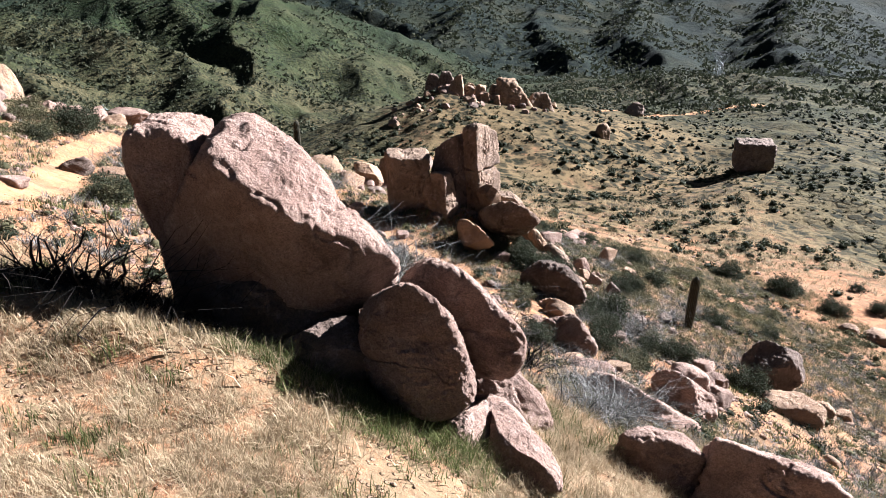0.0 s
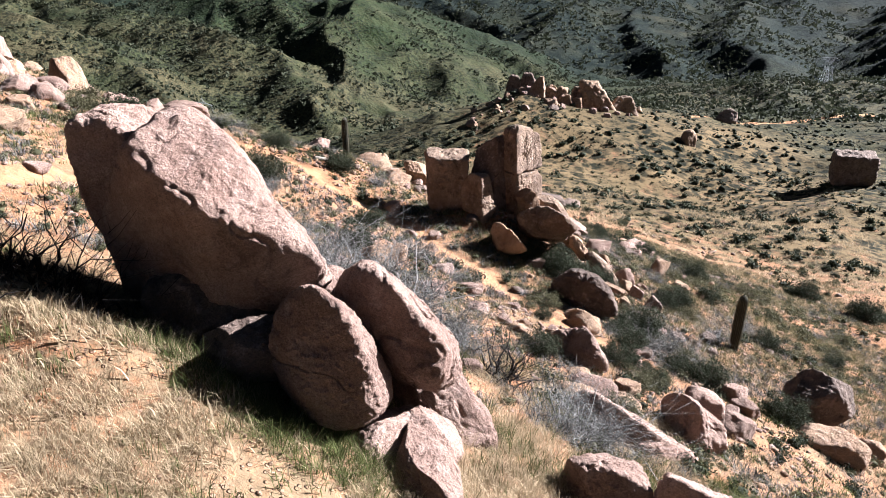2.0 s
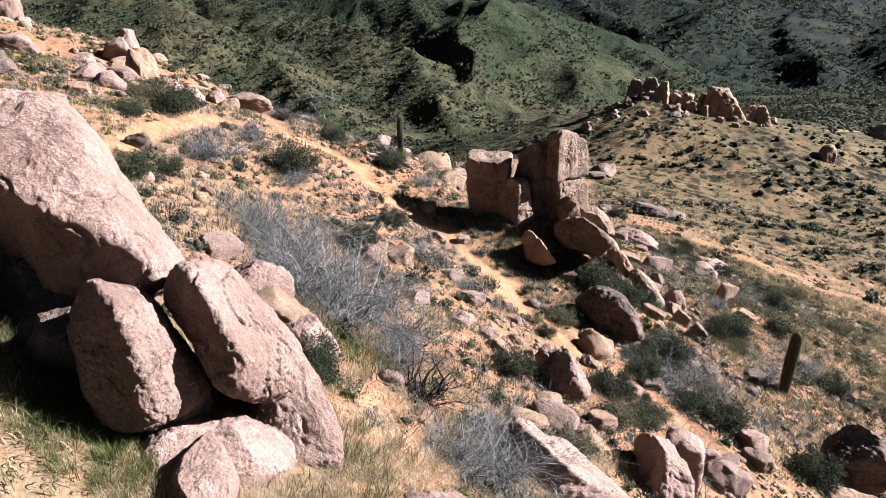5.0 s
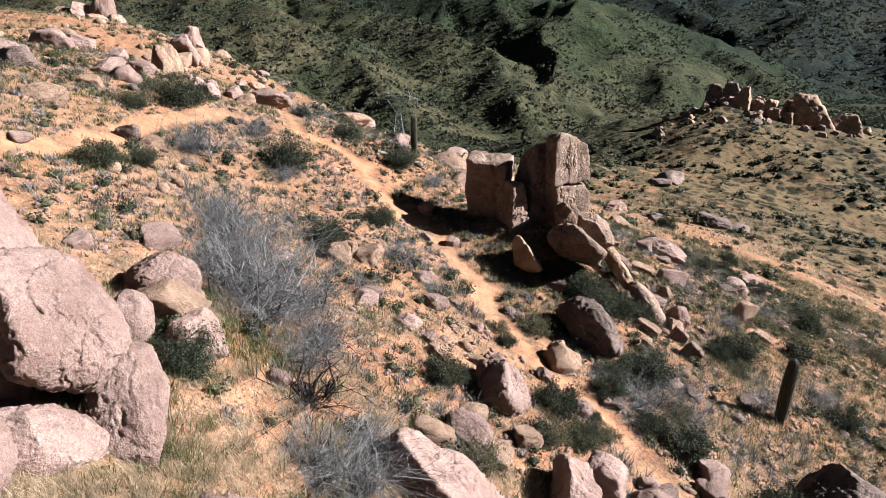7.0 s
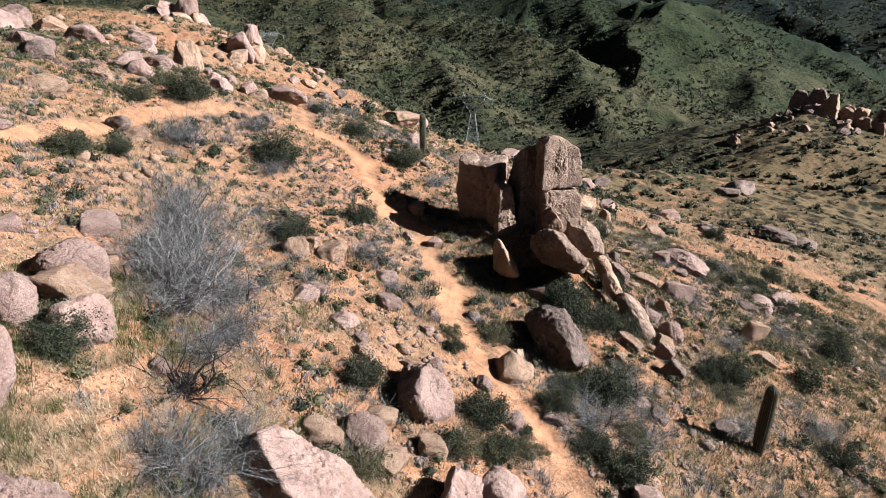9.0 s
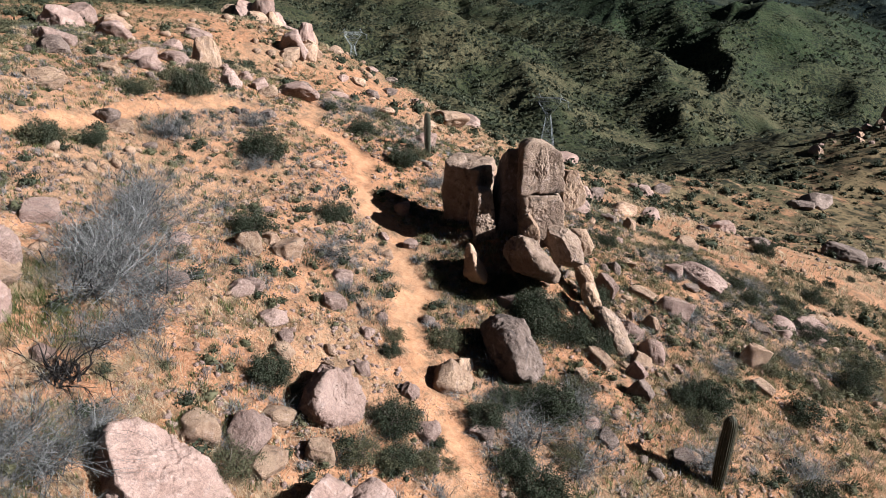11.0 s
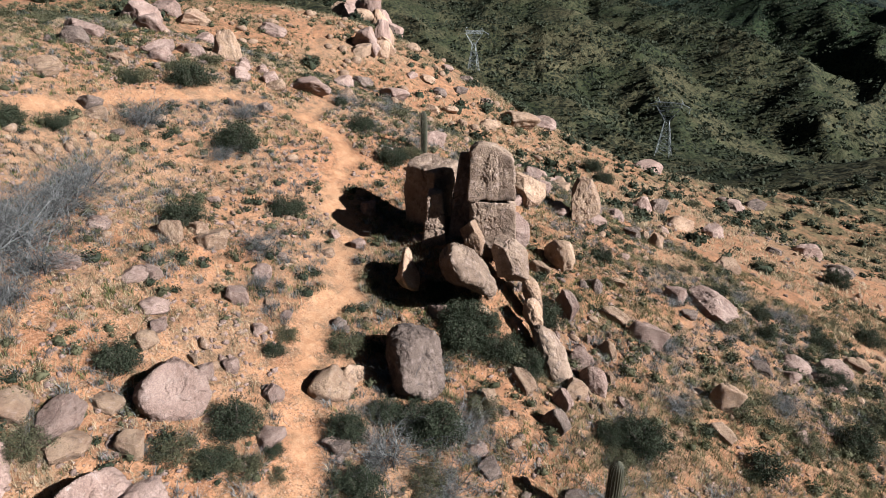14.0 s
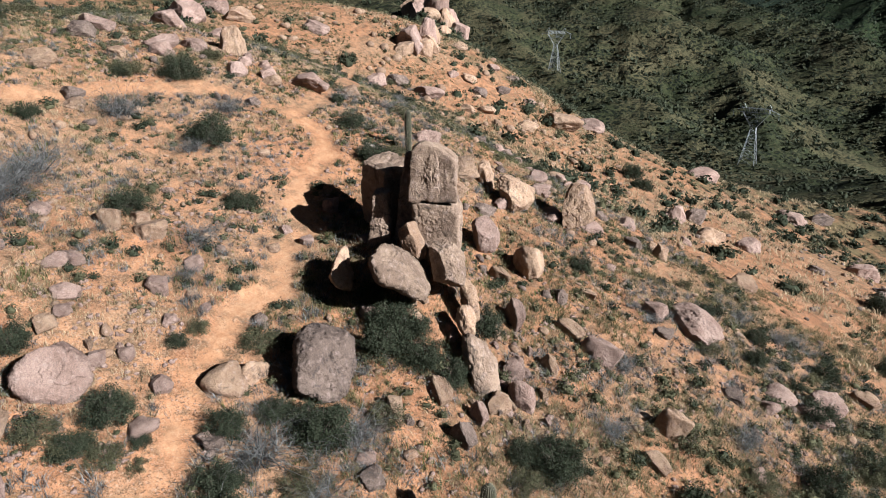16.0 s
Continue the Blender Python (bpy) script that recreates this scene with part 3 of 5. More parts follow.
slab("foot_boulder", (0.92, 11.45, 4.10), (0.62, -0.48, -0.62), (1.42, 0.72, 0.70), 140, "big worn boulder at the foot of the leaning group", GRANITE)
slab("tilted_slab", (3.95, 36.20, -0.35), (0.62, 0.05, -0.70), (1.18, 0.80, 0.60), 141, "grey tilted slab at the head of the rocky rib", GRANITE_TOWER)
slab("lower_slab", (4.75, 36.85, -1.85), (0.62, -0.05, -0.76), (1.0, 0.36, 0.36), 142, "narrow slab slid down the rocky rib", GRANITE_TAN)
slab("wedge_rock", (5.60, 36.15, -2.45), (0.55, -0.10, -0.80), (0.8, 0.36, 0.36), 143, "wedge-shaped slab among the tumbled rocks", GRANITE_TAN)
slab("sliding_slab", (6.95, 36.00, -3.65), (0.60, -0.12, -0.72), (1.32, 0.70, 0.45), 144, "long grey slab slid down the rocky rib", GRANITE_TOWER)
slab("end_boulder", (8.46, 36.96, -4.70), (0.28, -0.10, -0.92), (0.85, 0.50, 0.45), 145, "last boulder at the foot of the rocky rib", GRANITE)


# ---- cactus ----
def cactus(x, y, height, radius, seed, label, lean=(0, 0)):
    """A saguaro column: ribs round a rounded, slightly waisted stem."""
    ribs, rows = 18, 34
    rng = random.Random(seed)
    k = ribs * 4
    verts, faces = [], []
    for i in range(rows + 1):
        t = i / rows
        w = radius * (0.80 + 0.28 * math.sin(math.pi * min(t * 1.05, 1) * 0.85)) * (1 - max(0, (t - 0.90) / 0.10) ** 2.2 * 0.93)
        for j in range(k):
            a = 2 * math.pi * j / k
            q = w * (1 + 0.075 * math.cos(ribs * a)) * (1 + 0.03 * math.sin(3 * a + 7 * t + seed))
            verts.append((q * math.cos(a) + lean[0] * t, q * math.sin(a) + lean[1] * t, height * t - 0.1))
    for i in range(rows):
        for j in range(k):
            faces.append((i * k + j, i * k + (j + 1) % k, (i + 1) * k + (j + 1) % k, (i + 1) * k + j))
    root = new("saguaro")
    root.empty_display_size = 0.2
    new("column", smooth(mesh_from("column", verts, faces, [CACTUS]))).parent = root
    root.location = (x, y, ground_at(x, y))
    sv, sf = [], []
    for j in range(ribs):
        a = 2 * math.pi * j / ribs
        for i in range(int(height * 22)):
            t = (i + 0.5) / (height * 22)
            w = radius * (0.80 + 0.28 * math.sin(math.pi * min(t * 1.05, 1) * 0.85)) * (1 - max(0, (t - 0.90) / 0.10) ** 2.2 * 0.93) * 1.07
            for _ in range(2):
                b = a + rng.uniform(-0.25, 0.25)
                c = Vector((w * math.cos(a) + lean[0] * t, w * math.sin(a) + lean[1] * t, height * t - 0.1))
                tip = c + Vector((math.cos(b), math.sin(b), rng.uniform(-0.6, 0.6))) * 0.05
                n = len(sv)
                sv += [c + Vector((0, 0, 0.006)), c - Vector((0, 0, 0.006)), tip]
                sf.append((n, n + 1, n + 2))
    tip = new("spines", mesh_from("spines", [tuple(v) for v in sv], sf, [SPINES]))
    tip.parent = root
    tip["label"] = "rows of pale spines along the ribs"
    return tagged(root, label, "cactus", "saguaros")


cactus(-9.2, 41.3, 2.75, 0.17, 1, "tall armless saguaro cactus beside the trail")
cactus(13.42, 31.87, 3.25, 0.215, 2, "dark green armless saguaro cactus on the lower slope", (0.06, 0.02))


# Boulders shaped by their joint planes: each plane a normal and a distance from the middle, all rounded off where they meet.
def jointed_boulder(name, centre, planes, level, seed, label, mat, keen, group="", rough=0.75, cracks=(), spread=9.0, flute=None):
    d, f = ICO[level]
    planes = np.array(planes)
    n = planes[:, :3] / np.linalg.norm(planes[:, :3], axis=1)[:, None]
    cut = (np.maximum(d @ n.T, 0) / planes[:, 3]) ** keen
    v = d * (np.maximum(cut.sum(1), 1e-250) ** (-1 / keen))[:, None]
    if keen == 21:
        v = v * 1.045
    if keen < 20:
        v = v * np.median(planes[:, 3] / (v @ n.T).max(0))
    r = np.linalg.norm(v, axis=1)
    most = spread * np.median(r)
    v = v * ((1 + (r / most) ** 10) ** -0.1)[:, None]
    v = weather(v, float(np.median(planes[:, 3])) * 1.3, seed, rough)
    if flute:
        across = v[:, 0] * flute[0] + v[:, 1] * flute[1]
        v = v * (1 + flute[2] * np.minimum(smooth_noise(np.stack([across * 2.6, v[:, 2] * 0.35], 1), seed) - 0.1, 0.15))[:, None]
    for a, b in cracks:
        a, b = np.array(a) - centre, np.array(b) - centre
        s = np.clip(((v - a) @ (b - a)) / ((b - a) @ (b - a)), 0, 1)
        off = np.linalg.norm(v - a - s[:, None] * (b - a) - 0.05 * smooth_noise(v * 5, 3)[:, None], axis=1)
        v = v * (1 - 0.03 * np.exp(-((off / 0.028) ** 2)))[:, None]
    ob = new(name, smooth(mesh_from(name, v, f, [mat])))
    ob.location = centre
    return tagged(ob, label, "boulder", group)


jointed_boulder("leaning_boulder", (-2.71, 10.75, 7.45), [(0.67, 0.60, 0.44, 1.19), (0.00, 1.00, 0.10, 1.30), (0.72, 0.32, 0.62, 1.34), (0.15, -0.45, -0.88, 1.38), (0.53, -0.13, -0.84, 1.43), (0.88, 0.37, 0.30, 1.56), (-0.68, -0.73, -0.02, 1.72), (-0.50, -0.77, -0.40, 1.74), (0.46, 0.51, 0.73, 1.78), (0.76, -0.23, -0.61, 1.78), (-0.91, -0.42, -0.04, 1.89), (0.98, -0.02, -0.20, 1.94), (-0.81, -0.15, 0.57, 2.03), (0.30, 0.27, 0.91, 2.10), (-0.83, -0.41, 0.39, 2.12), (-0.56, -0.34, 0.76, 2.37), (-0.02, 0.19, 0.98, 2.38), (-0.25, -0.01, 0.97, 2.47), (0.45, -0.45, 0.77, 1.41), (0.72, -0.06, 0.69, 1.47), (-0.40, -0.90, -0.17, 0.79), (-0.15, -0.80, -0.58, 1.33), (0.10, -0.97, -0.10, 0.92), (0.35, -0.90, -0.30, 1.05), (0.36, -0.62, -0.70, 1.14), (0.10, -0.75, -0.65, 1.06)],
                7, 11, "huge leaning pinkish granite boulder with a cracked sunlit face", GRANITE, 21, "balanced boulders", cracks=[((-2.57, 9.98, 8.76), (-2.2, 10.1, 8.6)), ((-2.2, 10.1, 8.6), (-1.76, 10.17, 8.29)), ((-2.45, 9.9, 8.7), (-2.3, 10.5, 9.0))], rough=0.62)
jointed_boulder("upright_boulder", (-4.85, 11.44, 8.46), [(-0.97, -0.05, -0.15, 0.60), (-0.7, 0.0, 0.7, 1.10), (0.0, 0.0, 1.0, 1.22), (1.0, 0.0, 0.0, 0.62), (0.6, -0.1, 0.8, 1.18), (0.05, -1.0, 0.1, 0.70), (-0.7, -0.7, 0.0, 0.72), (0.0, -0.7, 0.7, 1.2), (0.0, 1.0, 0.0, 0.8), (-0.6, 0.7, 0.2, 0.8), (-0.8, -0.1, -0.6, 0.62), (0.0, 0.0, -1.0, 1.9)],
                7, 12, "upright weathered boulder pressed against the huge leaning one", GRANITE, 24, "balanced boulders", rough=0.9)
jointed_boulder("upper_block", (2.10, 36.70, 3.15), [(0.66, 0.75, 0.06, 0.98), (-0.66, -0.75, 0.03, 1.02), (0.75, -0.66, 0.10, 0.55), (-0.75, 0.66, 0.05, 0.58), (0.20, 0.22, 0.95, 1.20), (-0.42, -0.47, 0.78, 1.42), (0.50, 0.56, 0.66, 1.02), (0.42, -0.37, 0.83, 1.28), (-0.45, 0.40, 0.80, 1.22), (0.0, 0.0, -1.0, 1.22), (0.45, 0.89, -0.1, 0.98)],
                6, 23, "tan fluted upper block of the split rock tower", GRANITE_TOWER, 30, "rock tower", rough=0.9, flute=(0.66, 0.75, 0.09))
jointed_boulder("lower_block", (2.16, 36.66, 0.95), [(0.66, 0.75, 0.02, 1.06), (-0.66, -0.75, 0.0, 1.02), (0.75, -0.66, 0.05, 0.62), (-0.75, 0.66, 0.0, 0.7), (0.0, 0.0, 1.0, 0.95), (0.0, 0.0, -1.0, 1.7), (0.6, 0.68, 0.42, 1.18), (0.1, -0.98, -0.1, 0.98)],
                6, 26, "square lower block of the split rock tower", GRANITE_TOWER, 34, "rock tower", rough=0.8, spread=1.9)
jointed_boulder("dark_prism", (0.42, 36.38, 1.55), [(-0.75, 0.66, 0.0, 1.05), (0.75, -0.66, 0.1, 0.80), (0.66, 0.75, 0.0, 0.50), (-0.66, -0.75, 0.14, 0.40), (-0.42, 0.37, 0.83, 1.66), (0.2, -0.5, 0.84, 2.1), (0.0, 0.0, -1.0, 2.2)],
                6, 27, "dark wedge-topped slab pressed against the rock tower", GRANITE_DARK, 30, "rock tower", rough=0.9)
jointed_boulder("leaning_slab", (-0.12, 35.20, 0.60), [(-0.75, 0.66, -0.1, 0.85), (0.75, -0.66, 0.2, 0.72), (0.66, 0.75, 0.1, 0.48), (-0.66, -0.75, 0.1, 0.45), (0.1, 0.0, 1.0, 1.38), (-0.6, 0.5, 0.62, 1.2), (0.5, -0.55, 0.65, 1.3), (0.0, 0.0, -1.0, 1.6)],
                6, 28, "narrow round-topped slab standing beside the rock tower", GRANITE_TOWER, 16, "rock tower", rough=1.1)
jointed_boulder("cube_boulder", (-1.98, 36.40, 1.35), [(0.12, -0.99, 0.0, 0.98), (0.99, 0.13, -0.05, 1.12), (-0.97, -0.24, -0.05, 1.12), (-0.10, 0.99, 0.0, 0.95), (0.04, -0.10, 0.99, 1.40), (-0.55, -0.2, 0.81, 1.75), (-0.7, -0.7, 0.1, 1.28), (0.7, 0.68, 0.0, 1.3), (0.0, 0.0, -1.0, 2.2)],
                6, 24, "flat-topped square granite boulder beside the rock tower", GRANITE_TOWER, 30, "rock tower", rough=0.9)
jointed_boulder("egg_boulder", (-0.44, 9.35, 6.11), [(-0.62, -0.77, -0.05, 0.66), (0.69, 0.61, 0.37, 0.74), (0.10, -0.98, 0.20, 0.95), (0.95, 0.14, 0.29, 0.81), (0.00, 1.00, 0.00, 0.95), (-0.62, -0.49, -0.61, 0.75), (-0.88, -0.34, -0.34, 0.79), (-0.79, -0.61, 0.00, 0.86), (-0.94, -0.33, 0.01, 0.86), (-0.61, -0.73, -0.32, 0.87), (0.67, 0.34, 0.66, 1.00), (-0.24, -0.59, -0.77, 0.85), (0.35, 0.61, 0.71, 1.00), (0.98, -0.16, -0.15, 1.03), (-0.98, -0.02, 0.22, 1.00), (0.27, -0.58, -0.77, 1.01), (0.93, 0.31, -0.19, 1.10), (0.69, -0.44, -0.57, 1.11), (0.08, 0.51, 0.86, 1.21), (-0.80, -0.26, 0.54, 1.17), (-0.57, 0.31, 0.76, 1.31), (0.76, -0.14, -0.64, 1.25), (-0.22, -0.94, 0.27, 0.72), (0.22, -0.97, 0.10, 0.74)],
                7, 13, "egg-shaped grey-pink granite boulder standing on its end", GRANITE, 13, "balanced boulders", rough=0.9)
jointed_boulder("slanted_boulder", (0.56, 10.93, 5.72), [(0.58, 0.56, 0.59, 0.63), (-0.62, -0.63, -0.47, 0.57), (0.71, 0.27, 0.65, 0.76), (-0.31, -0.93, 0.21, 1.15), (0.35, 0.85, 0.39, 1.02), (0.88, 0.27, 0.40, 0.77), (0.46, 0.35, 0.82, 0.99), (-0.23, -0.64, -0.73, 0.71), (0.00, 1.00, 0.00, 1.25), (0.64, 0.73, -0.23, 0.95), (0.93, 0.35, 0.09, 0.92), (0.10, -0.56, -0.82, 1.0), (0.99, -0.15, -0.01, 1.02), (-0.26, 0.38, 0.89, 1.57), (0.66, 0.30, -0.70, 0.88), (-0.83, 0.20, 0.52, 1.57), (-0.89, -0.36, 0.29, 1.60), (0.39, -0.46, -0.80, 1.02), (0.77, -0.42, -0.49, 1.07), (0.88, -0.06, -0.47, 1.17), (-0.82, -0.19, 0.54, 1.85), (-0.64, 0.17, 0.75, 2.09)],
                7, 14, "long slanted pink granite boulder leaning on its neighbours", GRANITE, 12, "balanced boulders", rough=0.9)
jointed_boulder("dark_boulder", (5.71, 29.93, -2.64), [(0.67, 0.44, 0.60, 0.99), (-0.60, -0.78, -0.17, 1.02), (-0.75, -0.46, -0.47, 1.00), (0.59, 0.75, 0.30, 1.02), (0.26, 0.47, 0.84, 1.34), (-0.21, -0.77, -0.60, 1.01), (-0.29, -0.96, 0.03, 1.23), (0.39, 0.92, -0.03, 1.11), (0.56, 0.73, -0.39, 1.05), (0.24, -0.54, -0.81, 1.01), (0.92, 0.10, 0.37, 1.25), (-0.16, 0.40, 0.90, 1.66), (-0.49, 0.29, 0.82, 1.82), (0.05, 0.86, 0.50, 1.70), (-0.73, -0.27, 0.62, 1.92), (-0.81, 0.08, 0.57, 1.92), (-0.53, -0.50, 0.68, 1.93), (0.61, 0.06, -0.79, 1.25), (0.99, 0.09, -0.10, 1.45), (0.53, -0.37, -0.76, 1.35)],
                6, 17, "big dark varnished boulder below the rock tower", GRANITE_DARK, 20, "", rough=1.5, spread=1.5)
jointed_boulder("pale_boulder", (4.66, 21.66, -0.58), [(0.87, 0.23, 0.44, 0.64), (0.65, 0.56, 0.51, 0.72), (-0.62, -0.38, 0.68, 0.89), (-0.85, -0.30, -0.44, 0.64), (-0.04, -0.55, -0.84, 0.75), (-0.90, -0.43, -0.07, 0.79), (0.96, -0.19, -0.22, 1.03), (-0.44, 0.16, 0.88, 0.96), (-0.29, 0.81, 0.52, 0.81), (-0.58, -0.68, 0.44, 1.04), (0.13, 0.57, 0.81, 0.99), (0.47, -0.43, -0.77, 0.95), (0.22, -0.70, -0.68, 1.00), (-0.29, -0.64, 0.71, 1.16), (-0.94, -0.21, 0.26, 0.94), (-0.17, 0.48, 0.86, 1.03), (-0.02, 1.00, -0.01, 0.83), (0.00, 0.80, 0.60, 0.99), (0.34, 0.91, 0.21, 0.96), (0.43, 0.47, -0.77, 0.95), (0.28, 0.80, -0.53, 0.91), (0.64, 0.70, -0.32, 1.07), (0.66, 0.08, -0.75, 1.12), (0.21, -0.96, -0.16, 1.37), (-0.93, 0.16, 0.34, 1.11)],
                6, 18, "pale pink rounded boulder on bare soil", GRANITE, 20, "", rough=1.2, spread=1.6)
jointed_boulder("tan_boulder", (4.77, 27.59, -2.63), [(0.80, 0.44, 0.41, 0.49), (-0.76, -0.47, 0.45, 0.51), (-0.59, -0.55, -0.60, 0.49), (-0.70, -0.69, 0.18, 0.73), (-0.72, -0.20, 0.67, 0.50), (-0.52, -0.45, 0.73, 0.84), (-0.94, -0.07, 0.33, 0.54), (-0.38, 0.48, 0.79, 0.53), (0.60, 0.79, 0.14, 0.62), (0.78, 0.56, -0.29, 0.79), (0.79, 0.33, -0.52, 0.94), (0.45, 0.81, -0.39, 0.51), (-0.36, -0.85, 0.38, 1.53), (0.11, 0.75, 0.66, 0.68), (0.56, 0.54, -0.64, 0.75), (0.91, -0.08, -0.41, 1.43), (0.19, 0.98, 0.07, 0.50), (0.33, -0.51, -0.79, 1.44), (0.54, -0.21, -0.82, 1.39)],
                6, 19, "tan pitted boulder beside the trail", GRANITE_TAN, 18, "", rough=1.4, spread=1.6)
jointed_boulder("rounded_boulder", (3.39, 33.88, -0.23), [(0.44, 0.68, 0.58, 0.79), (-0.22, -0.44, -0.87, 0.77), (0.18, 0.82, 0.54, 1.00), (0.17, -0.56, -0.81, 0.82), (0.50, 0.41, 0.76, 0.77), (0.05, 0.50, 0.87, 0.77), (-0.66, -0.44, -0.60, 0.88), (-0.47, -0.74, -0.49, 0.93), (-0.27, -0.92, -0.28, 0.80), (-0.93, -0.34, -0.15, 1.10), (-0.37, 0.15, 0.92, 1.02), (-0.67, -0.73, -0.17, 0.96), (-0.68, 0.08, 0.73, 1.12), (0.83, 0.52, -0.20, 1.83), (0.91, 0.00, -0.42, 1.66), (0.62, 0.67, -0.41, 2.10), (-0.54, -0.62, 0.57, 0.99), (-0.76, -0.46, 0.45, 1.16)],
                6, 20, "rounded sloping boulder under the rock tower", GRANITE_TOWER, 15, "rock tower", rough=1.4, spread=1.9)
jointed_boulder("long_boulder", (5.00, 15.90, 0.20), [(0.52, 0.49, 0.70, 0.77), (-0.13, 0.89, 0.43, 0.84), (0.17, 0.82, 0.55, 0.92), (0.00, 0.00, -1.00, 1.00), (0.13, 0.99, 0.09, 1.10), (-0.19, -0.94, 0.28, 1.17), (-0.90, -0.39, 0.19, 1.20), (0.19, 0.56, 0.81, 1.27), (0.51, -0.86, 0.00, 1.28), (-0.78, 0.35, 0.52, 1.32), (-0.86, -0.06, 0.51, 1.48), (-0.77, -0.44, 0.47, 1.49), (-0.55, 0.34, 0.76, 1.57), (-0.67, 0.02, 0.74, 1.63), (-0.48, -0.44, 0.76, 1.71), (0.98, -0.10, -0.20, 1.95)],
                6, 22, "long slanted pink boulder rising from dry brush", GRANITE, 20, "", rough=1.1).scale = (1.18, 1.18, 1.10)
jointed_boulder("edge_boulder", (4.30, 10.50, 3.05), [(-0.80, -0.55, 0.12, 0.62), (-0.1, -0.95, 0.25, 0.52), (0.15, 0.40, 0.90, 0.62), (-0.3, 0.1, 0.95, 0.80), (1.0, 0.0, 0.1, 0.72), (0.0, 1.0, 0.0, 0.85), (-0.6, 0.7, 0.2, 0.75), (0.5, 0.2, 0.84, 0.72), (0.0, 0.0, -1.0, 1.2)],
                6, 31, "rough pink boulder with a shaded flank near the slope's edge", GRANITE, 15, "", rough=1.2)
jointed_boulder("ridged_boulder", (6.10, 9.80, 3.02), [(0.91, -0.32, -0.28, 1.35), (-0.91, 0.32, 0.28, 1.25), (-0.30, -0.90, 0.30, 0.52), (0.05, -0.98, -0.1, 0.75), (0.30, 0.42, 0.85, 0.68), (0.25, 0.80, 0.55, 0.72), (0.2, 0.98, 0.0, 0.85), (-0.75, -0.45, 0.48, 1.15), (0.62, 0.1, 0.78, 0.98), (0.0, 0.0, -1.0, 1.3)],
                6, 32, "long ridged pink boulder near the slope's edge", GRANITE, 16, "", rough=1.2, cracks=[((5.6, 9.3, 3.5), (6.3, 9.4, 3.25)), ((6.3, 9.4, 3.25), (7.1, 9.2, 2.85))])
jointed_boulder("pink_boulder", (8.00, 18.45, -0.85), [(0.24, -0.93, -0.27, 1.15), (-0.24, 0.93, 0.27, 0.95), (-0.85, -0.35, 0.38, 0.52), (-0.9, -0.1, -0.3, 0.75), (0.55, 0.30, 0.78, 0.50), (0.95, 0.20, 0.10, 0.66), (0.0, 0.6, 0.8, 0.85), (0.3, -0.7, 0.6, 0.9), (0.0, 0.0, -1.0, 1.0)],
                6, 33, "long pink boulder with one shaded side on the slope", GRANITE, 13, "", rough=1.1)
jointed_boulder("nestled_boulder", (8.55, 19.45, -1.05), [(1.0, 0.0, 0.0, 0.55), (-1.0, 0.0, 0.0, 0.55), (0.0, -1.0, 0.2, 0.6), (0.0, 1.0, 0.0, 0.6), (0.3, 0.2, 0.93, 0.52), (-0.4, -0.2, 0.9, 0.55), (0.0, 0.0, -1.0, 0.8)],
                5, 34, "rounded pink boulder nestled beside a long one", GRANITE, 7, "", rough=1.1)
jointed_boulder("pointed_rock", (1.67, 32.30, -0.86), [(0.34, 0.94, 0.08, 0.44), (0.69, 0.46, 0.55, 0.46), (-0.72, -0.67, 0.16, 0.43), (0.59, 0.76, 0.28, 0.50), (-0.47, -0.80, 0.37, 0.45), (-0.91, -0.39, -0.15, 0.56), (-0.20, -0.47, -0.86, 0.43), (-0.13, -0.90, -0.41, 0.47), (0.75, 0.64, -0.17, 0.62), (0.37, 0.72, 0.58, 0.85), (-0.93, -0.21, 0.30, 0.93), (0.19, -0.57, -0.80, 0.59), (0.32, -0.30, -0.90, 0.72), (0.69, -0.12, -0.71, 0.87), (-0.24, 0.37, 0.90, 1.35)],
                5, 21, "pointed upright rock beside the trail", GRANITE_TAN, 18, "", rough=1.5, spread=2.2)


# Smaller rocks by stretch of the slope: place, half width, half height.

HEAP_ROCKS = [(-52.4, 63.5, 1.69, 1.58), (-53.2, 66.8, 1.35, 2.55), (-105.1, 100.3, 2.59, 3.23), (-57.3, 75, 1.67, 1.34), (-41.8, 54.4, 1.44, 1.44), (-44.1, 58.2, 1.34, 1.27), (-42, 60.9, 2.32, 0.99), (-48.3, 68.2, 0.93, 0.75), (-47.7, 70.4, 1.13, 0.94), (-53, 77.7, 1.23, 0.91), (-45.2, 70.5, 1.47, 0.92), (-46.4, 74.9, 1.15, 0.96), (-44.8, 78, 1.54, 0.77), (-38.4, 72.8, 2.1, 1.05), (-40.8, 80.2, 3.37, 0.75), (-44.8, 88.9, 2.9, 0.75), (-125.4, 108.5, 3.68, 3.68), (-51.1, 79.7, 1.23, 0.82), (-40.6, 68.5, 1.56, 0.76), (-40.1, 65.4, 1.02, 0.85)]
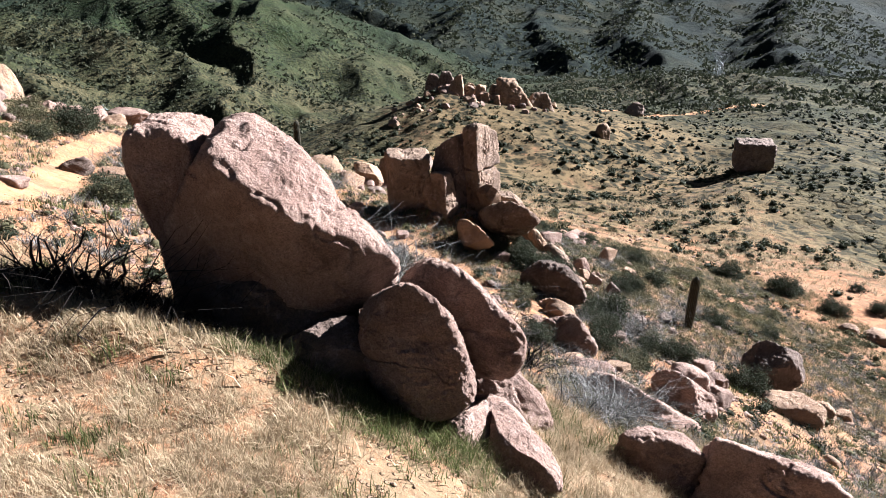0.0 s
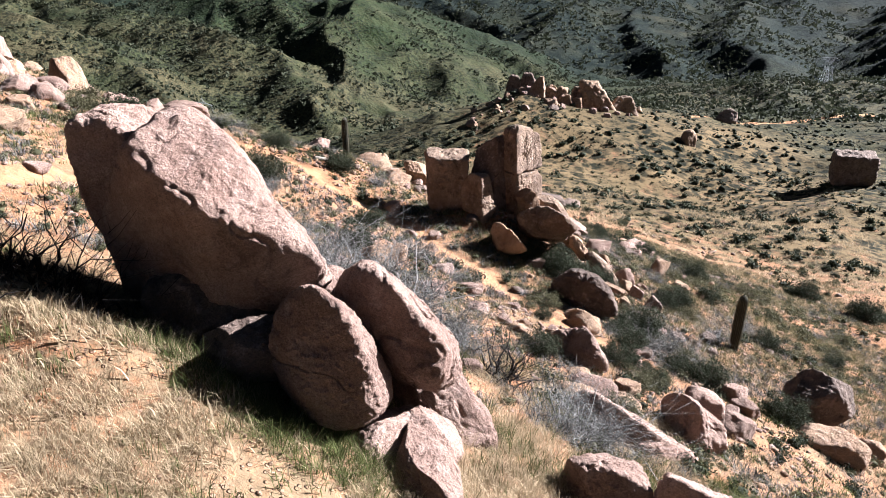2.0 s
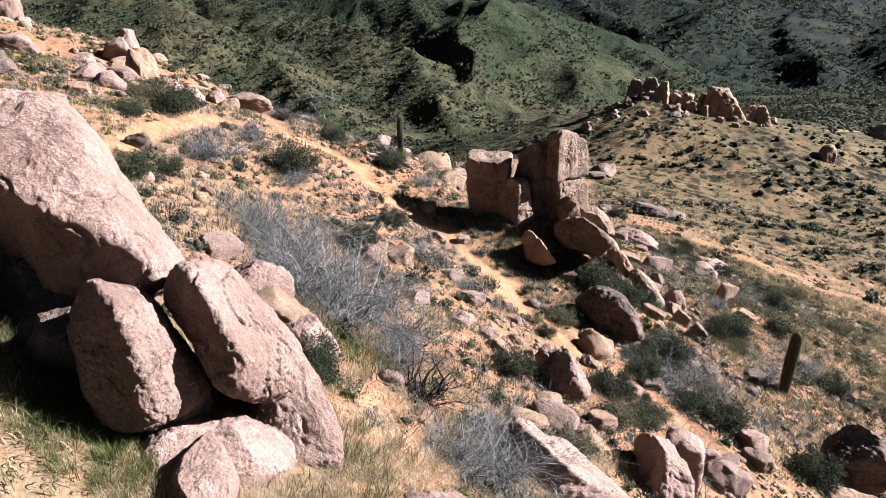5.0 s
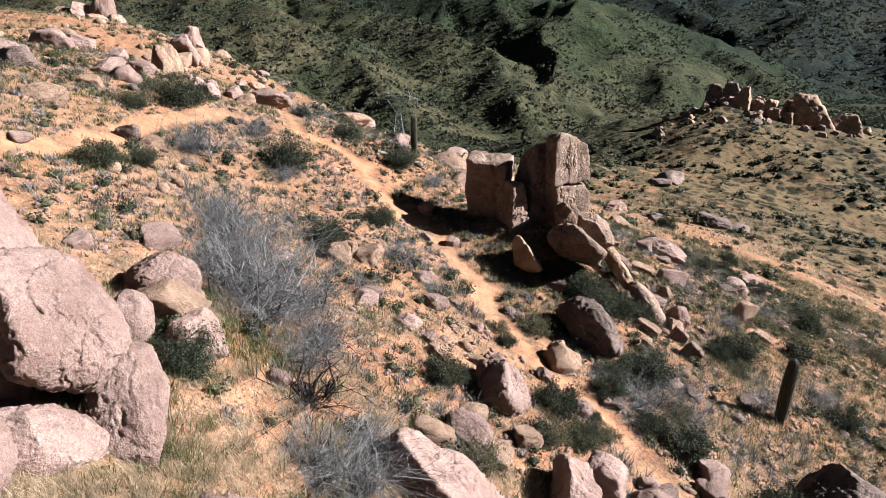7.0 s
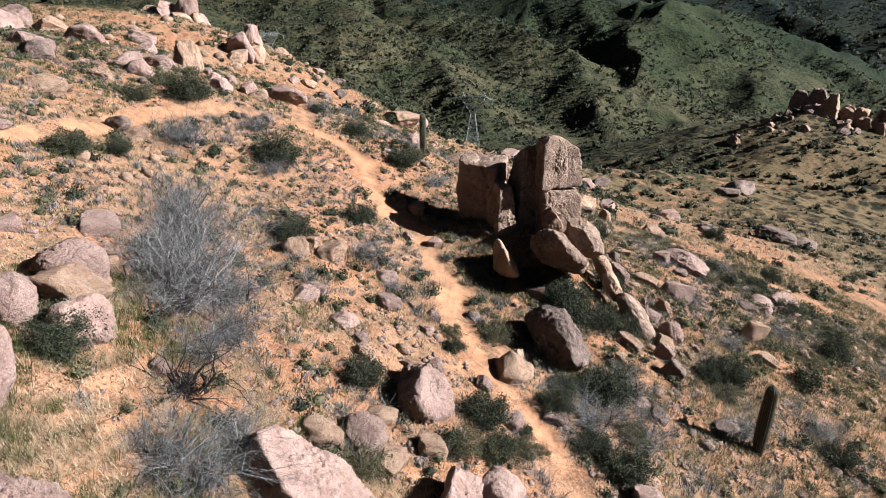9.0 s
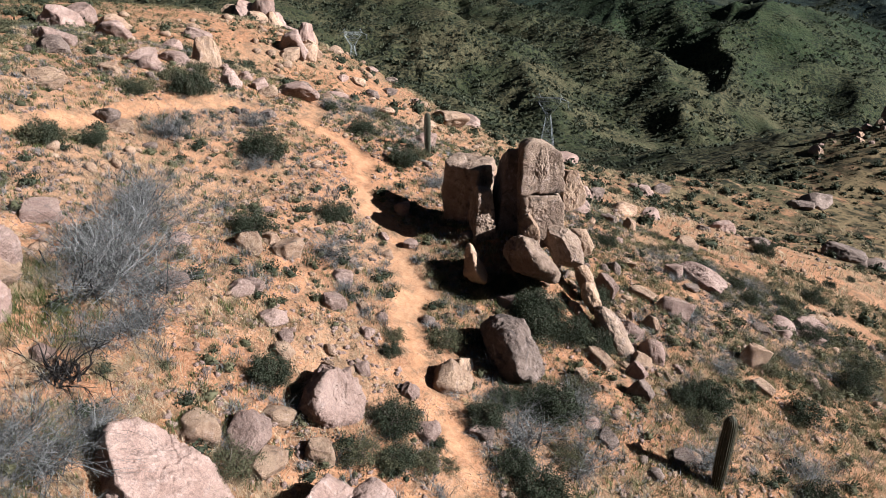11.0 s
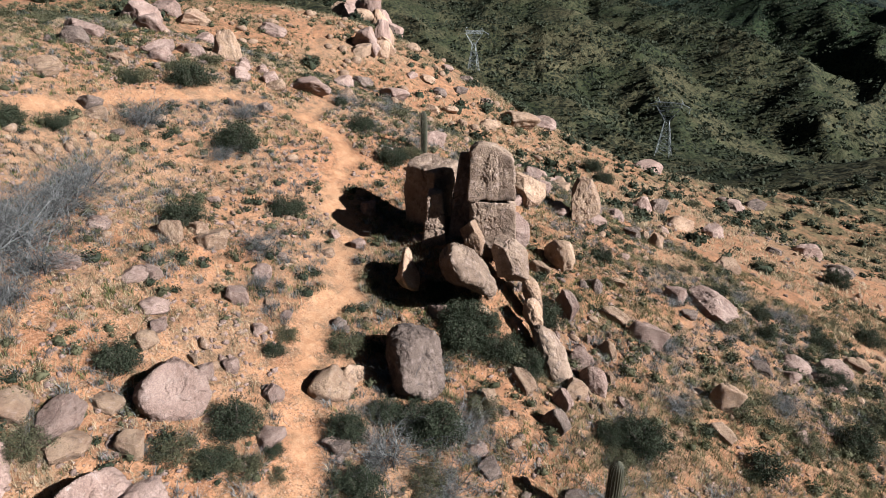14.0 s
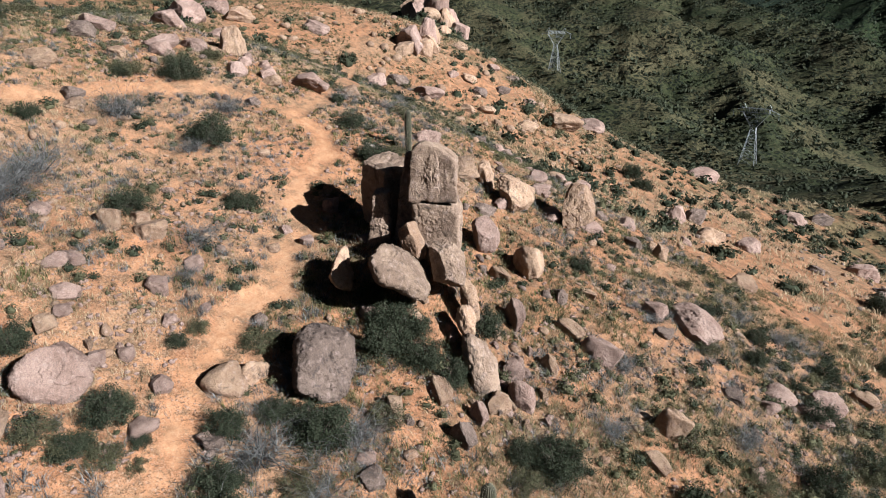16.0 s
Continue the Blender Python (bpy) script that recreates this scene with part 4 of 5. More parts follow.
UPPER_ROCKS = [(-53.5, 37.6, 2.38, 1.53), (-29.1, 31.8, 1.41, 0.94), (-22.9, 34.7, 1.07, 1.49), (-22.1, 32.1, 0.83, 0.52), (-20.5, 29.8, 0.7, 0.6), (-25.4, 26.7, 1.09, 0.76), (-22.9, 25.7, 1.04, 0.62), (-12.6, 24.2, 0.58, 0.36), (-13.8, 24.1, 0.51, 0.38), (-17.5, 23.1, 0.83, 0.46), (-21, 36.4, 0.42, 0.42), (-55.7, 53.1, 1.48, 0.81), (-19.7, 42.1, 0.64, 0.43), (-14.9, 33.6, 0.55, 0.27), (-27.4, 34.8, 0.81, 0.58), (-19.8, 27.2, 0.59, 0.39), (-18.1, 35.9, 0.69, 0.35)]
MID_ROCKS = [(-3.4, 24.2, 0.48, 0.54), (-2.8, 25.8, 0.66, 0.48), (0.4, 25.2, 0.46, 0.39), (-0.8, 22.6, 0.49, 0.32), (0.9, 22.2, 0.46, 0.33), (4.5, 19.7, 0.44, 0.26), (4.2, 17.4, 0.61, 0.34), (4.9, 18.4, 0.8, 0.4), (6.1, 19.8, 0.42, 0.38), (-1.5, 20.1, 0.44, 0.32), (1.9, 22, 0.3, 0.22), (-1, 26.9, 0.47, 0.3), (-3.3, 31.5, 0.34, 0.24), (-2.1, 32.2, 0.34, 0.27), (7.4, 25.2, 0.24, 0.19), (7.7, 25.3, 0.38, 0.28), (2.2, 25.3, 0.32, 0.21), (3.9, 21.4, 0.23, 0.19), (1.5, 26.7, 0.28, 0.2), (-4.1, 21.9, 0.41, 0.29)]
NEAR_TRAIL_ROCKS = [(-5.9, 27, 0.29, 0.17), (7.6, 26.4, 0.28, 0.2), (5.2, 24.4, 0.39, 0.37), (3.9, 22.7, 0.3, 0.28), (3.8, 23.6, 0.24, 0.24), (2.4, 21.4, 0.39, 0.33), (-2, 30.5, 0.27, 0.2), (9.2, 29.9, 0.35, 0.25), (7.8, 31.7, 0.32, 0.59), (8.2, 32, 0.21, 0.27), (3.3, 22.6, 0.16, 0.2), (0.8, 26.4, 0.24, 0.17)]
RIB_ROCKS = [(3.2, 43.2, 0.4, 0.4), (5.5, 42, 0.54, 0.38), (4.7, 39.3, 0.49, 0.85), (3.1, 45.3, 0.33, 0.3), (1.5, 40.7, 0.4, 0.57), (4.9, 37.9, 0.25, 0.28), (7.3, 42.3, 0.64, 0.73), (7.3, 39.2, 0.35, 0.56), (9.4, 33.6, 0.37, 0.59), (8.7, 34.7, 0.31, 0.55), (6.7, 34.5, 0.34, 0.32), (7.3, 33.9, 0.5, 0.39), (4.1, 34.5, 0.36, 0.36), (4.8, 37.3, 0.28, 0.38), (11.4, 42.5, 0.51, 0.89), (12.4, 40.6, 0.48, 0.36), (-0.7, 36, 0.55, 0.48)]
RIGHT_ROCKS = [(-16.4, 75.2, 1.05, 1.2), (-16.5, 78.5, 1.1, 1.1), (-10.2, 72.3, 1.51, 0.96), (-9.2, 76.8, 1.16, 0.87), (-8.2, 66.6, 0.63, 0.45), (-2.2, 56.6, 0.6, 0.8), (0.1, 62.8, 1.09, 0.55), (4.6, 48.8, 0.64, 0.64), (10.7, 51.3, 0.76, 0.44), (11.2, 49.8, 0.46, 0.34), (11.7, 53.6, 1, 0.75), (13.9, 45.1, 0.4, 0.3), (-6.1, 92.9, 1.39, 1.04), (11.4, 58.8, 0.66, 0.57), (-24.6, 109.7, 2.22, 0.98), (-24.2, 116.3, 1.65, 1.04), (-3.1, 55, 0.59, 0.49), (-3.9, 57.6, 0.42, 0.46), (-35.2, 102.8, 2.2, 0.97), (0.5, 49.3, 0.34, 0.25)]
FARRIGHT_ROCKS = [(-4.8, 137.5, 3.46, 1.84), (6.2, 105.6, 3.28, 1.84), (0.4, 85, 1.59, 1.06), (-4.5, 80.9, 0.85, 0.68), (10.3, 48.1, 0.57, 0.42), (-6, 133.4, 2.25, 1.13), (9.4, 105.4, 1.76, 0.97), (0.8, 83.2, 1.04, 0.87), (6.2, 47.8, 0.48, 0.53)]
LOWER_ROCKS = [(11.2, 24.3, 0.48, 0.73), (9.5, 21.4, 0.32, 0.37), (9.9, 21.2, 0.53, 0.32), (6.8, 23.5, 0.55, 0.24), (5.3, 26.4, 0.72, 0.6), (10, 29.7, 0.42, 0.28), (8.4, 35.9, 0.49, 0.57), (7.2, 37.4, 0.5, 0.5), (12, 52.4, 0.94, 0.42), (12, 31.8, 0.45, 0.3), (3.2, 32.9, 0.51, 0.32), (-3.6, 25.4, 0.41, 0.33)]
RIGHT0_ROCKS = [(9.8, 20.5, 0.68, 0.57), (11.3, 23.2, 0.51, 0.45), (14.7, 23.2, 1.09, 0.75), (16.9, 24.9, 0.89, 0.6), (36.9, 48.6, 1.42, 0.71), (34.7, 49.7, 0.85, 0.51), (5.7, 18.4, 0.58, 0.38), (10.7, 25.2, 0.67, 0.4), (19.9, 27.3, 0.5, 0.42)]
SAGF_ROCKS = [(-12, 44, 1.1, 0.85), (-8.3, 44.5, 1.2, 0.6), (-6.3, 42.5, 1, 0.6), (-7.9, 46.1, 0.61, 1.23), (-54.1, 65.2, 2.2, 2.2), (-22.3, 33.4, 0.5, 0.32), (-22, 35.5, 0.41, 0.37), (-18.7, 33.8, 0.77, 0.6), (-20.7, 34.9, 0.45, 0.45), (-12.6, 18.8, 0.42, 0.21)]
LEFT9_ROCKS = [(-1.8, 14.9, 1.07, 0.7), (-18.8, 35.9, 0.66, 0.6), (-5.5, 17.9, 0.61, 0.4), (-0.4, 14.4, 0.85, 0.62), (-5.4, 15.4, 0.38, 0.27), (1.3, 15.2, 0.34, 0.23), (-0.7, 22.1, 0.45, 0.3), (-4.7, 34.4, 0.45, 0.52), (-18.7, 38.7, 1.55, 0.58), (-16.7, 23.1, 0.6, 0.33), (-21.9, 30, 1.1, 0.51), (-57.4, 44.2, 2.05, 1.2), (-60.3, 42, 1.75, 1.57)]
ROCK_KINDS = [("round", 2.4, 0.80, 16), ("blocky", 3.6, 0.84, 9), ("flat", 3.0, 0.74, 16), ("sharp", 2.5, 0.72, 11), ("lumpy", 2.6, 0.72, 13)]
ROCK_MESHES, SMALL_MESHES = {}, {}
for mat_name, mat in (("pink", GRANITE), ("tan", GRANITE_TAN), ("brown", GRANITE_DARK)):
    for k, (kind, power, sharp, facets) in enumerate(ROCK_KINDS):
        ROCK_MESHES[mat_name, k] = rock_mesh("rock", (1, 1, 1), 300 + 7 * k, level=5, power=power, sharp=sharp, facets=facets, rough=1.35, mat=mat)
        SMALL_MESHES[mat_name, k] = rock_mesh("rock", (1, 1, 1), 302 + 7 * k, level=4, power=power, sharp=sharp, facets=facets, rough=1.35, mat=mat)
ROCK_WORDS = {"pink": "weathered pink granite", "tan": "tan sun-baked granite", "brown": "dark brown varnished granite"}
SHAPE_WORDS = ("rounded rock", "blocky rock", "flattish rock", "sharp-edged rock", "lumpy rock")
rng = random.Random(5)


def rest_rock(x, y, half, high, place, sink=0.42, along=None, kinds=(0, 1, 2, 3, 4), shades=(5, 4, 1)):
    colour = rng.choices(("pink", "tan", "brown"), shades)[0]
    k = rng.choice(kinds) if along is None else rng.choice((1, 2, 3, 3, 4))
    ob = new("rock", (ROCK_MESHES if half > 0.75 else SMALL_MESHES)[colour, k])
    z = ground_at(x, y)
    turn = Euler((rng.uniform(-0.25, 0.25), rng.uniform(-0.25, 0.25), rng.uniform(0, 6.28)))
    tall = max(high, 0.45 * half)
    if along is not None:
        turn = Euler((rng.uniform(-0.35, 0.35), 0.30 + rng.uniform(-0.2, 0.25), along + rng.gauss(0, 0.3)))
    ob.matrix_world = Matrix.LocRotScale((x, y, z + tall * (1 - 2 * sink) * 0.7), turn, (half * rng.uniform(0.95, 1.15) * (1 if along is None else 1.35), half * rng.uniform(0.8, 1.05) * (1 if along is None else 0.8), tall * 1.1))
    return tagged(ob, f"{ROCK_WORDS[colour]} {SHAPE_WORDS[k]} {place}", "rock", "rocks " + place)


RIDGE_PILE = [(-127.4, 111.4, 3.0, 6.6), (-123.6, 112.4, 3.0, 4.2), (-131.0, 110.0, 3.4, 4.0), (-119.5, 113.5, 2.4, 2.6), (-126.0, 114.5, 2.6, 4.8), (-134.5, 108.5, 2.6, 2.6), (-55.9, 69.0, 1.5, 2.6), (-57.3, 70.2, 1.2, 2.0), (-54.4, 68.2, 1.3, 1.5)]
FARRIGHT_ROCKS = [(x, y, 0.9 * half, 0.6 * high) for x, y, half, high in FARRIGHT_ROCKS]
HEAP_ROCKS = [(x, y, 0.8 * half, 0.62 * high) for x, y, half, high in HEAP_ROCKS]
for rocks, place in ((HEAP_ROCKS, "in the heap along the ridge"), (RIDGE_PILE, "in the stacked pile on the ridge"), (UPPER_ROCKS, "on the upper slope"), (MID_ROCKS, "on the bare slope"), (NEAR_TRAIL_ROCKS, "near the trail"),
                     (RIB_ROCKS, "on the rocky rib"), (RIGHT_ROCKS, "on the grassy slope"), (FARRIGHT_ROCKS, "on the far slope"), (LOWER_ROCKS, "on the lower slope"),
                     (RIGHT0_ROCKS, "on the lower slope"), (SAGF_ROCKS, "by the saguaro"), (LEFT9_ROCKS, "on the upper slope")):
    for x, y, half, high in rocks:
        rest_rock(x, y, half, high, place, along=0.12 if rocks is RIB_ROCKS else None, shades=(0, 0, 1) if rocks is FARRIGHT_ROCKS else (3, 5, 2) if rocks is HEAP_ROCKS else (5, 4, 1))
# rubble round the rock tower and down the rib
for i in range(44):
    s = rng.random() ** 0.8
    x, y = 2.5 + 6.5 * s + rng.gauss(0, 0.9), 36.2 + 0.8 * s + rng.gauss(0, 1.3)
    rest_rock(x, y, rng.uniform(0.10, 0.27), rng.uniform(0.12, 0.3), "on the rocky rib", along=0.12)
for i in range(40):
    x = rng.uniform(-22, -4)
    y = 46 + (-4 - x) * 0.9 + rng.gauss(0, 4.5)
    half = rng.uniform(0.25, 0.8)
    rest_rock(x, y, half, half * rng.uniform(0.4, 0.9), "on the stony shoulder")

# the crag on the knoll: middle of the foot, half width, height, how far the left and right sides lean in, stone
CRAG = [("crag_block", -3.0, 193.0, -17.9, 2.0, 5.8, 0.15, 0.10, "dark"),
        ("crag_block", 1.0, 194.0, -17.4, 2.2, 6.1, 0.10, 0.30, "dark"),
        ("crag_fin", 4.1, 191.0, -18.2, 1.8, 5.7, 0.55, 0.05, "tan"),
        ("crag_block", 10.6, 192.0, -19.2, 1.8, 4.1, 0.10, 0.05, "tan"),
        ("crag_block", 11.8, 190.0, -21.4, 1.9, 3.3, 0.30, 0.30, "tan"),
        ("crag_fin", 19.3, 194.0, -23.6, 4.2, 9.5, 0.08, 0.55, "tan"),
        ("crag_block", 15.7, 196.0, -19.9, 2.3, 5.1, 0.20, 0.10, "tower"),
        ("crag_block", 28.2, 196.0, -26.3, 3.6, 7.4, 0.35, 0.30, "tower"),
        ("crag_block", 7.6, 193.0, -20.2, 1.7, 3.3, 0.30, 0.30, "tower"),
        ("crag_fin", 12.5, 186.0, -25.5, 1.6, 3.8, 0.40, 0.30, "tan"),
        ("crag_block", 14.8, 190.0, -21.2, 1.6, 3.0, 0.40, 0.20, "tan"),
        ("crag_block", 29.6, 190.0, -28.4, 1.9, 2.8, 0.50, 0.40, "tan"),
        ("crag_block", 7.7, 195.0, -17.7, 1.7, 3.1, 0.30, 0.30, "tan"),
        ("crag_block", 2.1, 189.0, -21.0, 1.5, 3.3, 0.30, 0.30, "tower")]
for k, (name, x, y, foot, half, high, left, right, stone) in enumerate(CRAG):
    tip = 0.55 * math.sin(2.4 * k + 0.6)
    foot = min(foot, ground_at(x, y)) - 0.2
    jointed_boulder(name, (x, y, foot + 0.38 * high), [(-1.0, 0.3 * math.sin(k), left + 0.1, half * 0.92), (1.0, 0.3 * math.cos(k), right + 0.1, half * 0.92), (0.3 * math.sin(3 * k), -0.95, 0.30, half * 0.7), (-0.2, 1.0, 0.2, half * 0.7), (tip, -0.25, 1.0, 0.50 * high), (-0.8 * tip, 0.3, 0.9, 0.55 * high), (0.0, 0.0, -1.0, 0.75 * high)],
                    5, 400 + k, ("brown leaning rock fin" if name == "crag_fin" else "brown angular rock block") + " in the crag on the knoll", MATS[stone], 15, "rocks in the crag on the knoll", rough=1.7)
for x, y, half, high in ((43.6, 178.3, 1.9, 2.6), (75.0, 260.0, 3.4, 3.6)):
    rest_rock(x, y, half, high, "beside the knoll", 0.36, kinds=(3, 4), shades=(0, 1, 3))
for i in range(64):
    s = rng.random()
    half = rng.uniform(0.45, 1.5)
    rest_rock(-12 + 42 * s + rng.gauss(0, 3), 180 + 20 * s + rng.gauss(0, 6), half, half * rng.uniform(0.5, 1.1), "in the crag on the knoll")


# ---- plants ----
def tubes(paths, radii):
    """Thin three-sided stems along paths."""
    v, f = [], []
    for path, r in zip(paths, radii):
        n0 = len(v)
        for i, p in enumerate(path):
            q = r * (1 - 0.8 * i / (len(path) - 1))
            for a in (0.0, 2.094, 4.189):
                v.append((p[0] + q * math.cos(a), p[1] + q * math.sin(a), p[2]))
        for i in range(len(path) - 1):
            for j in range(3):
                a, b = n0 + 3 * i + j, n0 + 3 * i + (j + 1) % 3
                f.append((a, b, b + 3, a + 3))
    return np.array(v), np.array(f)


def leaves(points, size, seed, slim=0.45):
    """Small pointed leaves (two triangles each), turned every way."""
    rs = np.random.RandomState(seed)
    n = len(points)
    a = rs.normal(size=(n, 3))
    a /= np.linalg.norm(a, axis=1)[:, None]
    b = np.cross(a, rs.normal(size=(n, 3)))
    b /= np.linalg.norm(b, axis=1)[:, None]
    s = size * rs.uniform(0.6, 1.3, (n, 1))
    v = np.stack([points - a * s, points + b * s * slim, points + a * s, points - b * s * slim], 1).reshape(-1, 3)
    return v, np.arange(4 * n).reshape(-1, 4)


def shrub_mesh(seed, n_stems, n_leaves, leaf, spread=1.0, tall=0.85, mat=None):
    """A rounded desert shrub, one unit in radius: stems that fan out of the ground, leaves in uneven tufts at their ends."""
    rs = np.random.RandomState(seed)
    paths, radii, tufts = [], [], []
    for i in range(n_stems):
        az, lift = rs.uniform(0, 6.283), rs.uniform(0.15, 1.0)
        out = spread * math.sqrt(1 - lift ** 2 * 0.8) * rs.uniform(0.6, 1.05)
        end = np.array([out * math.cos(az), out * math.sin(az), tall * lift * rs.uniform(0.75, 1.1)])
        mid = end * [0.45, 0.45, 0.55] + rs.normal(0, 0.05, 3)
        paths.append([np.zeros(3), mid, end])
        radii.append(rs.uniform(0.012, 0.022))
        for _ in range(3):
            tufts.append(end * rs.uniform(0.55, 1.05) + rs.normal(0, 0.09, 3))
    tufts = np.array(tufts)
    pick = tufts[rs.randint(0, len(tufts), n_leaves)] + rs.normal(0, 0.085, (n_leaves, 3))
    pick[:, 2] = np.abs(pick[:, 2])
    sv, sf = tubes(paths, radii)
    lv, lf = leaves(pick, leaf, seed + 1)
    return mesh_from("stems", sv, sf, [STEM]), mesh_from("foliage", lv, lf, [mat or LEAVES])


def twig_mesh(seed, n, mat, tall=0.9, thick=0.010, wild=0.12):
    """A leafless brush: arching stems that fork into fine twigs."""
    rs = np.random.RandomState(seed)
    paths, radii, fine, thin = [], [], [], []
    for i in range(n):
        az, out = rs.uniform(0, 6.283), rs.uniform(0.25, 1.0)
        base = np.array([0.25 * rs.normal(), 0.25 * rs.normal(), 0])
        p, way = base.copy(), np.array([0.35 * math.cos(az) * out, 0.35 * math.sin(az) * out, tall * 0.42])
        path = [p.copy()]
        for s in range(4):
            p = p + way * rs.uniform(0.5, 0.9) + rs.normal(0, wild * 0.4, 3)
            way = way * [1.15, 1.15, 0.72] + rs.normal(0, wild * 0.5, 3)
            p[2] = max(p[2], 0.02)
            path.append(p.copy())
            for _ in range(2):
                q = [p.copy()]
                w = way * rs.uniform(0.4, 0.9) + rs.normal(0, wild, 3)
                for _ in range(2):
                    q.append(q[-1] + w * 0.5 + rs.normal(0, wild * 0.25, 3))
                    q[-1][2] = max(q[-1][2], 0.01)
                fine.append(q)
                thin.append(thick * 0.45)
        paths.append(path)
        radii.append(thick * (2.3 if i < 12 else 1.0))
    return mesh_from("branches", *tubes(paths, radii), [mat]), mesh_from("twig_spray", *tubes(fine, thin), [mat])


GREEN = [shrub_mesh(40 + k, 80, 8000, 0.036, 0.95, 1.0, mat=LEAVES) for k in range(4)]
OLIVE = [shrub_mesh(60 + k, 60, 4500, 0.038, mat=LEAVES_OLIVE) for k in range(3)]
FAR_GREEN = [shrub_mesh(45 + k, 50, 2400, 0.060, 0.95, 1.0, mat=LEAVES) for k in range(2)]
FAR_OLIVE = [shrub_mesh(65 + k, 40, 1600, 0.060, mat=LEAVES_OLIVE) for k in range(2)]
GREY = [twig_mesh(80 + k, 105, TWIGS, 0.85, 0.014, 0.27) for k in range(4)]
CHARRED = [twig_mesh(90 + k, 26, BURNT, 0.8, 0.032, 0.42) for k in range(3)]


def plant_shrub(x, y, width, k, look_="green", high=1.0, far=False):
    """One shrub, standing on the ground."""
    r = width / 2
    stems, crown = (FAR_GREEN if far and look_ == "green" else FAR_OLIVE if far else GREEN if look_ == "green" else OLIVE)[k % (2 if far else 4 if look_ == "green" else 3)]
    root = new("shrub")
    root.empty_display_size = 0.2
    new("woody_base", stems).parent = root
    root.matrix_world = Matrix.LocRotScale((x, y, ground_at(x, y) - 0.03), Euler((0, 0, 1.7 * k)), (r, r, r * high))
    top = new("foliage", crown)
    top.parent = root
    label = "dark green rounded desert shrub on stony soil" if look_ == "green" else "olive half-dry desert shrub among dry grass"
    return tagged(root, label, "shrub", f"{look_} shrubs")


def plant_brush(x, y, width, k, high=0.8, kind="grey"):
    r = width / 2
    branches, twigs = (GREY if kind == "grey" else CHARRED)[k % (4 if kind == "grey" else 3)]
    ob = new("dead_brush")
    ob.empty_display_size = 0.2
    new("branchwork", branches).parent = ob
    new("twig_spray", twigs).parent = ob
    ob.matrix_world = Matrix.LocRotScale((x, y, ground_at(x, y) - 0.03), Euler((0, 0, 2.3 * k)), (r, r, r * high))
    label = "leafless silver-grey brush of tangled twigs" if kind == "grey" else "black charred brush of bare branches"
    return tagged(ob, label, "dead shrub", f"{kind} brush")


GREEN_SPOTS = [(-10.2, 30.0, 2.8), (-4.3, 25.1, 2.0), (-5.0, 30.1, 2.0), (3.45, 25.3, 1.0), (6.25, 22.7, 1.9), (7.3, 23.4, 0.8), (7.3, 21.7, 1.4), (-16.8, 30.2, 2.9), (-16.6, 26.9, 1.3), (-10.6, 20.2, 1.9),
               (-10.7, 22.1, 1.5), (-12.9, 39.2, 2.1), (-9.0, 38.8, 2.3), (-47.4, 53.6, 2.8), (8.2, 28.8, 2.4), (3.9, 33.6, 2.6), (3.2, 20.4, 1.7), (11.4, 36.4, 2.4), (8.3, 52.6, 1.6), (9.4, 58.0, 2.0)]
GREEN_SPOTS_2 = [(4.9, 32.7, 2.6), (5.9, 33.9, 2.2), (6.9, 34.6, 1.8), (2.6, 33.2, 1.6), (-0.1, 14.0, 1.6), (6.6, 55.1, 1.6), (1.0, 46.5, 1.6), (-28.3, 81, 3.2), (0.2, 13.4, 1.5), (10.6, 35.4, 1.6), (16.4, 35.4, 2.0), (10.2, 24.9, 2.2), (7.3, 25.9, 1.7), (21.5, 38.1, 1.7), (36.2, 54.4, 3.2), (33.6, 58.8, 4.0),
                 (30.2, 63.4, 3.6), (42.1, 56.4, 2.6), (5.0, 37.4, 2.2), (13.5, 24.6, 2.4), (15.3, 48.0, 2.4), (9.1, 25.1, 1.6), (-25.2, 79.6, 3.0), (2.5, 78.7, 3.0), (-14.4, 55.5, 1.6), (4.5, 52.8, 1.6), (12.2, 52.4, 2.2), (9.7, 65.2, 2.4)]
OLIVE_SPOTS = [(3.6, 28.1, 1.8), (-10.7, 20.0, 2.0), (-17.0, 27.2, 2.4), (7.3, 49.8, 1.7), (7.3, 64.5, 1.7), (-1.0, 71.6, 2.4), (11.6, 34.8, 1.7), (14.3, 44.9, 1.8), (15.3, 51.7, 2.4), (18.7, 60.7, 3.0), (20.1, 50.0, 2.6), (-9.2, 40.2, 1.8),
               (-19.0, 30.3, 2.0), (2.7, 26.1, 1.2), (5.8, 23.1, 1.2), (5.6, 17.5, 1.6), (-17.4, 107.8, 2.6), (-21.9, 94.8, 2.8), (9.6, 27.3, 1.6), (8.0, 31.2, 1.8)]
GREY_SPOTS = [(-2.5, 27.5, 2.0), (-12.1, 26.2, 2.8), (-1.2, 17.4, 3.3), (-2.4, 18.8, 3.4), (-4.6, 20.2, 3.4), (-3.4, 18.4, 2.8), (-1.2, 19.2, 2.4), (0.4, 18.0, 2.2), (0.9, 16.6, 1.8), (-13.8, 31.9, 2.0), (3.7, 13.4, 1.8),
              (-5.8, 20.9, 2.4), (4.4, 13.8, 2.0), (3.7, 15.2, 1.7), (8.2, 26.7, 2.4), (8.4, 29.8, 2.0), (12.6, 32.4, 1.8), (-6.6, 21.8, 2.4), (10.0, 27.6, 1.8)]
for i, (x, y, w) in enumerate(GREEN_SPOTS + GREEN_SPOTS_2):
    plant_shrub(x, y, w, i, "green", 0.95)
